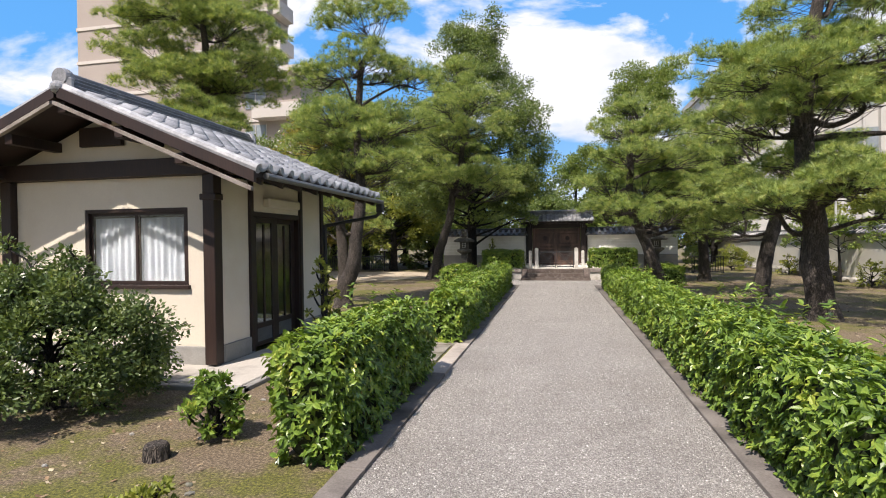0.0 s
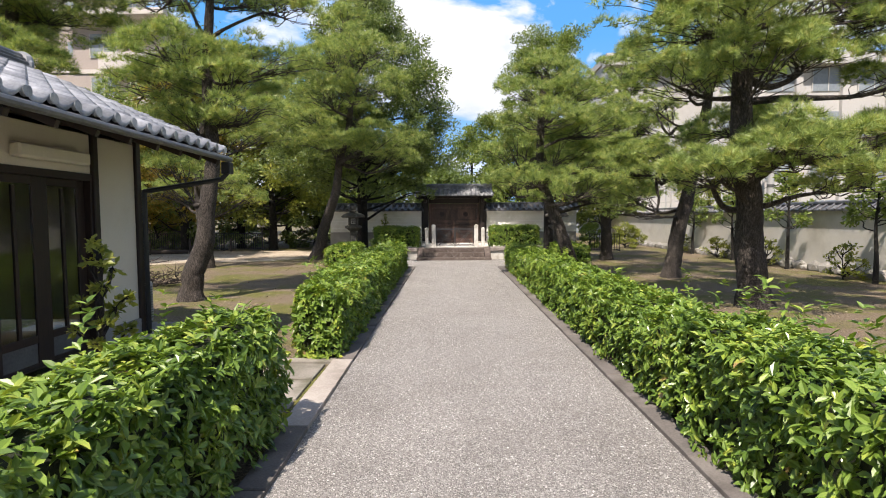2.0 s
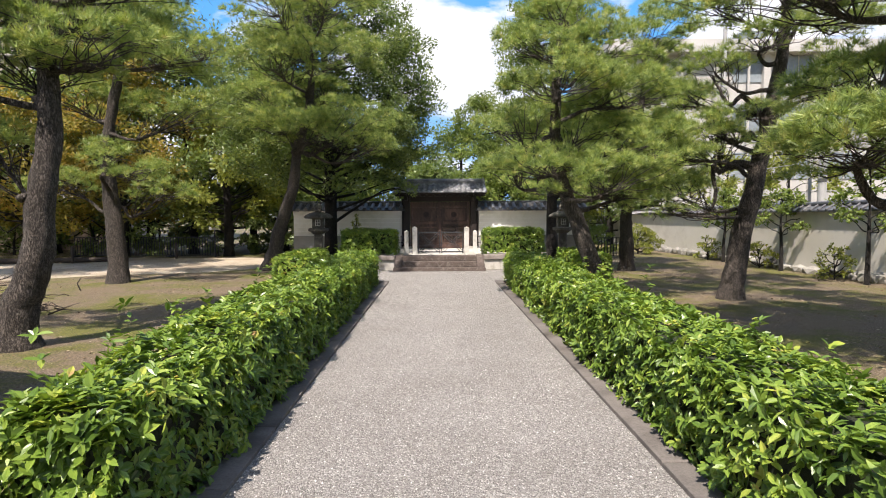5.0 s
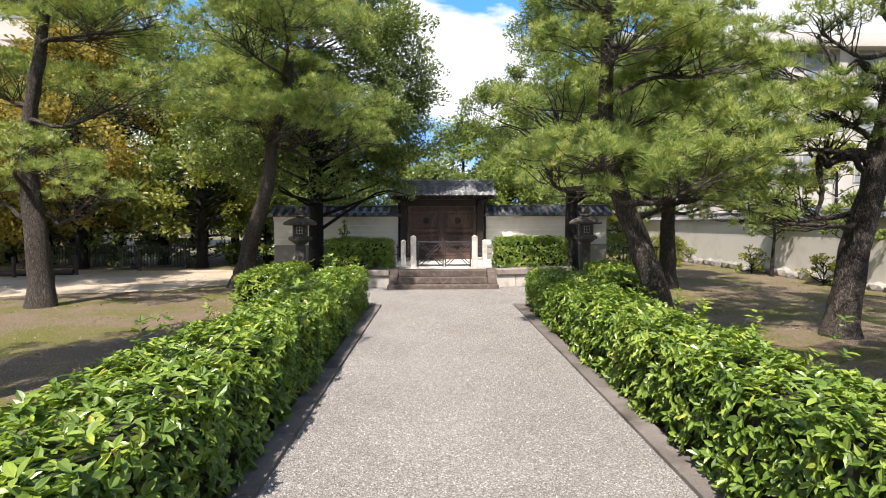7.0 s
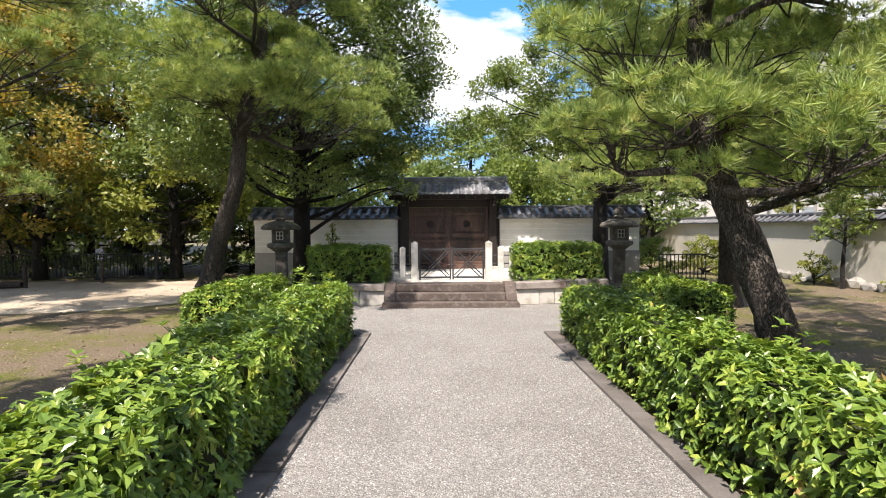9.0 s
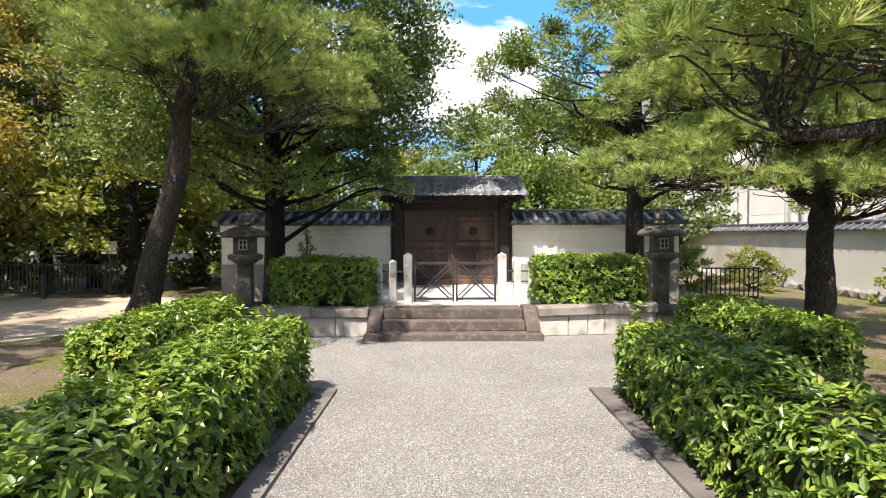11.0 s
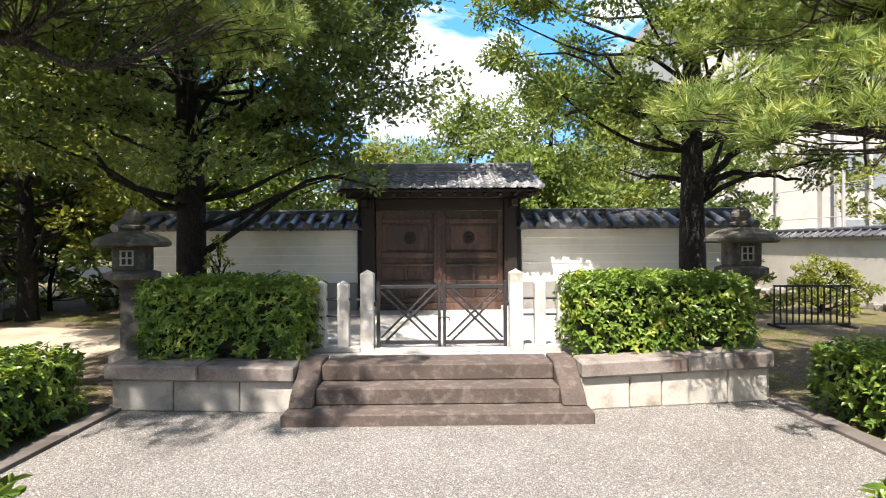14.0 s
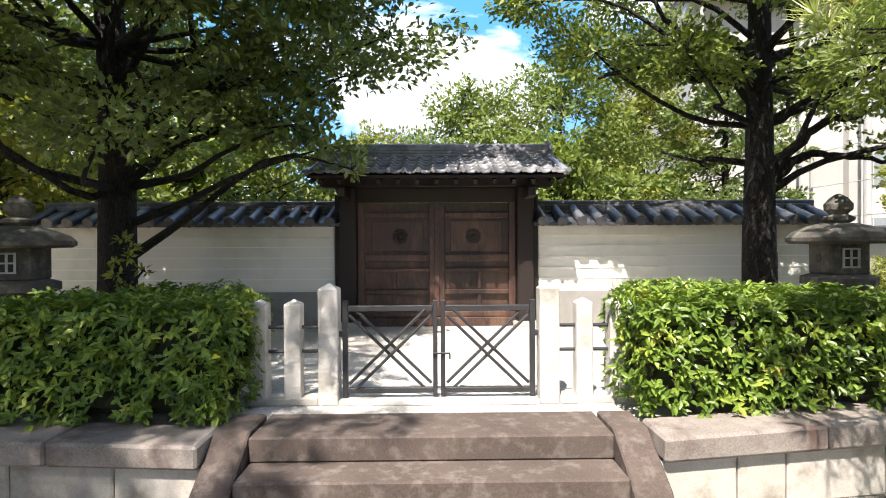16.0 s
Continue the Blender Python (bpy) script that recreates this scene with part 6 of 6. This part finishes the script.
broadleaf("climbing_shrub", (-2.15, 9.0, 0), 1.48, 0.20, 0.45, 34, M_LEAF_LIGHT, "thin upright pale green sapling beside the porch", 620, 0.065, 0.010, clumps=16, category="shrub")
broadleaf("sapling", (-1.95, 26.75, 0.41), 1.3, 0.16, 0.75, 134, M_LEAF_LIGHT, "thin pale sapling growing behind the terrace hedge", 160, 0.07, 0.008, clumps=8, category="shrub")
broadleaf("yellow_shrub", (9.55, 31.9, 0), 1.15, 0.85, 0.1, 35, M_LEAF_LIGHT, "clipped yellow green shrub near garden wall", 4500, 0.08, 0.03, clumps=20, category="shrub")
broadleaf("green_shrub", (7.9, 32.2, 0), 1.15, 0.75, 0.1, 36, M_LEAF_MID, "clipped green shrub near garden wall", 4200, 0.08, 0.03, clumps=20, category="shrub")
broadleaf("green_shrub", (6.3, 30.9, 0), 1.3, 0.6, 0.1, 37, M_LEAF_MID, "clipped green shrub near garden wall", 3200, 0.08, 0.03, clumps=18, category="shrub")
for i, (x, y, h) in enumerate(((10.9, 27.4, 2.5), (10.8, 20.9, 2.7), (10.6, 17.3, 2.4), (10.9, 24.2, 2.3))):
    broadleaf("small_tree", (x, y, 0), h, 0.75, 1.35, 38 + i, M_LEAF_MID, "small pruned tree beside the garden wall", 1500, 0.10, 0.06, clumps=14, group="small trees at the wall")
    broadleaf("wall_shrub", (x - 0.1, y + 0.9, 0), 0.85, 0.5, 0.1, 138 + i, M_LEAF_LIGHT, "sparse pale shrub at the foot of garden wall", 700, 0.08, 0.02, clumps=12, group="shrubs at the wall", category="shrub")

# ---- small things ----
def railing(name, at, rz, length, h, label, gap=0.11):
    r = thing(name, label, "fence", at, rz)
    part("top_rail", box(-length / 2, length / 2, -0.02, 0.02, h - 0.035, h, 0.004), M_BLACK, r)
    part("bottom_rail", box(-length / 2, length / 2, -0.02, 0.02, 0.05, 0.08, 0.004), M_BLACK, r)
    bar = as_mesh("bar", box(-0.012, 0.012, -0.010, 0.010, 0.081, h - 0.036))
    for i in range(int(length / gap) + 1):
        part("bar", bar, M_BLACK, r, at=pose(-length / 2 + 0.015 + i * (length - 0.03) / int(length / gap), 0, 0))
    for s in (-1, 1):
        part("foot", box(s * (length / 2 - 0.05) - 0.035, s * (length / 2 - 0.05) + 0.035, -0.25, 0.25, 0, 0.049, 0.004), M_BLACK, r)


railing("metal_barrier", (7.93, 29.9, 0), -4, 1.40, 0.80, "black metal barrier with upright bars on grass")
for i in range(3):
    railing("metal_fence", (-9.6 - i * 2.1, 31.6 + i * 0.1, 0), 3, 2.0, 0.85, "dark metal fence at the edge of woodland")
for i, (x, y) in enumerate(((-12.5, 28.2), (-15.0, 29.3), (-9.8, 30.4), (-11.1, 29.0))):
    single("wooden_stake", rod((0, 0, 0), (0, 0, 0.65), 0.055, 8), M_TWIG, "short weathered wooden stake in sandy earth", "stake", pose(x, y, 0), "stakes")
log = tubes("log", [tube_arrays(curve_points([(-17, 27.4, 0.1), (-14, 28.3, 0.1), (-11.2, 29.0, 0.1)], 20), np.full(20, 0.10), 8)])
single("fallen_log", log, M_TWIG, "long dark log edging the clearing", "log")
setting("wall_west", box(-46, -15.5, 37.0, 37.3, 0, 2.2), M_OLD_WALL, "old brown earth wall beyond the clearing", "wall")
setting("wall_west_coping", prism([(36.8, 2.2), (37.15, 2.45), (37.5, 2.2)], -46, -15.5), M_DARK_TILE, "dark tiled coping of the old wall", "coping")
bpy.data.objects["wall_west_coping"].data.transform(Matrix(((0, 1, 0, 0), (1, 0, 0, 0), (0, 0, 1, 0), (0, 0, 0, 1))))

# brushwood heap by the pine
g = np.random.default_rng(77)
sticks = []
for i in range(130):
    a = g.normal(0, 0.28, 3) * (1.3, 1, 0) + (0, 0, abs(g.normal(0, 0.17)) + 0.03)
    d = unit(g.normal(size=3) * (1, 1, 0.45)) * g.uniform(0.15, 0.5)
    p = np.stack([a, a + d * 0.5 + g.normal(0, 0.03, 3), a + d])
    p[:, 2] = np.abs(p[:, 2]) + 0.01
    sticks.append(tube_arrays(p, np.array((0.012, 0.010, 0.005)), 4))
single("brushwood_heap", tubes("sticks", sticks), M_TWIG, "heap of dry dark brushwood on the ground", "brushwood", pose(-6.35, 17.4, 0), kind="stuff")
bm = lathe([(0.10, 0), (0.092, 0.10), (0.08, 0.12)], 10)
single("tree_stump", bm, M_PINE_BARK, "small sawn tree stump in bare earth", "stump", pose(-2.1, 5.86, 0))
for i in range(14):
    x, y = g.uniform(-4.2, -0.9), g.uniform(4.7, 7.4)
    single("pebble", stones[i % 4], M_GRANITE, "small pale stone lying on bare earth", "stone", pose(x, y, 0.008, 0, 0, 90 * g.random()) @ Matrix.Diagonal((*(g.uniform(0.03, 0.075, 2)), 0.03, 1)), "loose stones")

# sign board and lamp posts near the woodland
s = thing("notice_board", "small white notice board on a dark post", "sign", (-8.6, 31.3, 0))
part("post", rod((0, 0, 0), (0, 0, 1.45), 0.035), M_BLACK, s)
part("board", box(-0.22, 0.22, -0.06, -0.036, 1.15, 1.5, 0.004), M_OFFWHITE, s, "white board")

# ---- buildings beyond ----
def block(name, x0, x1, y0, y1, h, wall, label, floors, win_face, win_w, win_gap, band=None, first=0.9, skip=0.0):
    """A plain building with real window boxes on the faces that look at the garden."""
    r = thing(name, label, "building", (x0, y0, 0))
    part("wall", box(0, x1 - x0, 0, y1 - y0, 0, h), wall, r)
    part("roof_parapet", box(-0.15, x1 - x0 + 0.15, -0.15, y1 - y0 + 0.15, h, h + 0.5), band or wall, r)
    fh = h / floors
    for f in range(floors):
        z0 = f * fh + first
        for face in win_face:
            length = (y1 - y0) if face == "west" or face == "east" else (x1 - x0)
            c = win_gap + skip
            while c + win_w < length:
                if face == "west":
                    w = part("window", box(-0.06, -0.02, c, c + win_w, z0, z0 + fh * 0.55), M_SKY_GREY, r)
                    bm = None
                    for a_ in (c, c + win_w / 2 - 0.03, c + win_w - 0.06):
                        bm = box(-0.10, -0.065, a_, a_ + 0.06, z0, z0 + fh * 0.55, 0, bm)
                    bm = box(-0.11, -0.065, c, c + win_w, z0 + fh * 0.33, z0 + fh * 0.33 + 0.06, 0, bm)
                elif face == "east":
                    X = x1 - x0
                    w = part("window", box(X + 0.02, X + 0.06, c, c + win_w, z0, z0 + fh * 0.55), M_SKY_GREY, r)
                    bm = box(X + 0.065, X + 0.10, c + win_w / 2 - 0.03, c + win_w / 2 + 0.03, z0, z0 + fh * 0.55)
                else:
                    w = part("window", box(c, c + win_w, -0.06, -0.02, z0, z0 + fh * 0.55), M_SKY_GREY, r)
                    for a_ in (c, c + win_w - 0.06):
                        part("mullion", box(a_, a_ + 0.06, -0.10, -0.065, z0, z0 + fh * 0.55), M_OFFWHITE, w)
                    bm = box(c + win_w / 2 - 0.03, c + win_w / 2 + 0.03, -0.10, -0.065, z0, z0 + fh * 0.55)
                part("mullion", bm, M_OFFWHITE, w)
                c += win_w + win_gap
        if band:
            part("band", box(-0.08, x1 - x0 + 0.08, -0.08, y1 - y0 + 0.08, f * fh - 0.14, f * fh + 0.14), band, r)
    return r


school = block("school_building", 13.0, 46, 47, 58, 13.6, M_OFFWHITE, "off-white school building with rows of pale windows", 4, ("south",), 2.5, 1.0, skip=7.6)
for i in range(2, 10):
    part("pilaster", box(0.25 + i * 3.5, 0.75 + i * 3.5, -0.35, 0.0, 0, 13.6), M_OFFWHITE, school)
part("cornice", box(-0.4, 33.9, -0.9, 0.2, 13.0, 13.35), M_OFFWHITE, school)
for x in (0.25, 4.9, 9.6, 22.5):
    part("rain_pipe", rod((x, -0.5, 0), (x, -0.5, 13.0), 0.09), M_OFFWHITE, school)
part("roof_tank", box(10.5, 12.2, 2, 3.5, 14.1, 15.4, 0.05), M_SKY_GREY, school)
for i, (x, y, h, s) in enumerate(((15.5, 31, 4.6, 1.8), (14.8, 22, 4.2, 1.6), (16.5, 37.5, 5.2, 2.0))):
    broadleaf("street_tree", (x, y, 0), h, s, 1.2, 150 + i, M_LEAF_LIGHT, "loose pale green tree behind the garden wall", 5500, 0.15, 0.1, clumps=26, group="trees behind the garden wall")
tower = block("apartment_tower", -41, -22.3, 43, 46.5, 36, M_TOWER, "greige apartment tower with pale floor bands", 12, ("east",), 1.2, 0.9, M_TOWER_BAND)
for f in range(1, 12):
    part("balcony", box(18.7, 19.5, 0.6, 3.0, f * 3 - 0.15, f * 3 + 1.0), M_TOWER_BAND, tower)
    part("side_window", box(15.0, 15.6, -0.06, -0.02, f * 3 + 1.0, f * 3 + 2.0), M_SKY_GREY, tower)
wing = block("apartment_wing", -25.0, -18.9, 42, 46, 14.6, M_TOWER, "lower greige apartment wing with balconies", 5, ("south",), 1.9, 1.2, M_TOWER_BAND)
part("eave_slab", box(-0.6, 6.9, -1.2, 4.5, 15.1, 15.5), M_TOWER_BAND, wing)
for f in range(1, 5):
    part("balcony", box(2.4, 6.6, -1.1, 0, f * 2.92 - 0.1, f * 2.92 + 1.0), M_TOWER_BAND, wing)
for x, y, h, r_ in ((20.6, 46.0, 14.5, 0.17), (12.9, 25.4, 4.3, 0.14)):
    pole = thing("utility_pole", "pale grey concrete pole standing behind garden wall", "pole", (x, y, 0), group="poles")
    part("shaft", lathe([(r_, 0), (r_ * 0.8, h)], 14), M_AC, pole)
    part("band", lathe([(r_ * 0.92, h * 0.62), (r_ * 0.92, h * 0.62 + 0.12)], 14), M_ALU, pole)
# net fence behind the garden wall
net = thing("net_fence", "tall grey posts with wires behind garden wall", "fence", (13.2, 20, 0))
for i in range(9):
    part("post", rod((0, i * 3.2, 0), (0, i * 3.2, 4.6), 0.05), M_AC, net)
for z in (2.4, 3.4, 4.5):
    part("wire", rod((0, 0, z), (0, 25.6, z), 0.012, 5), M_AC, net)
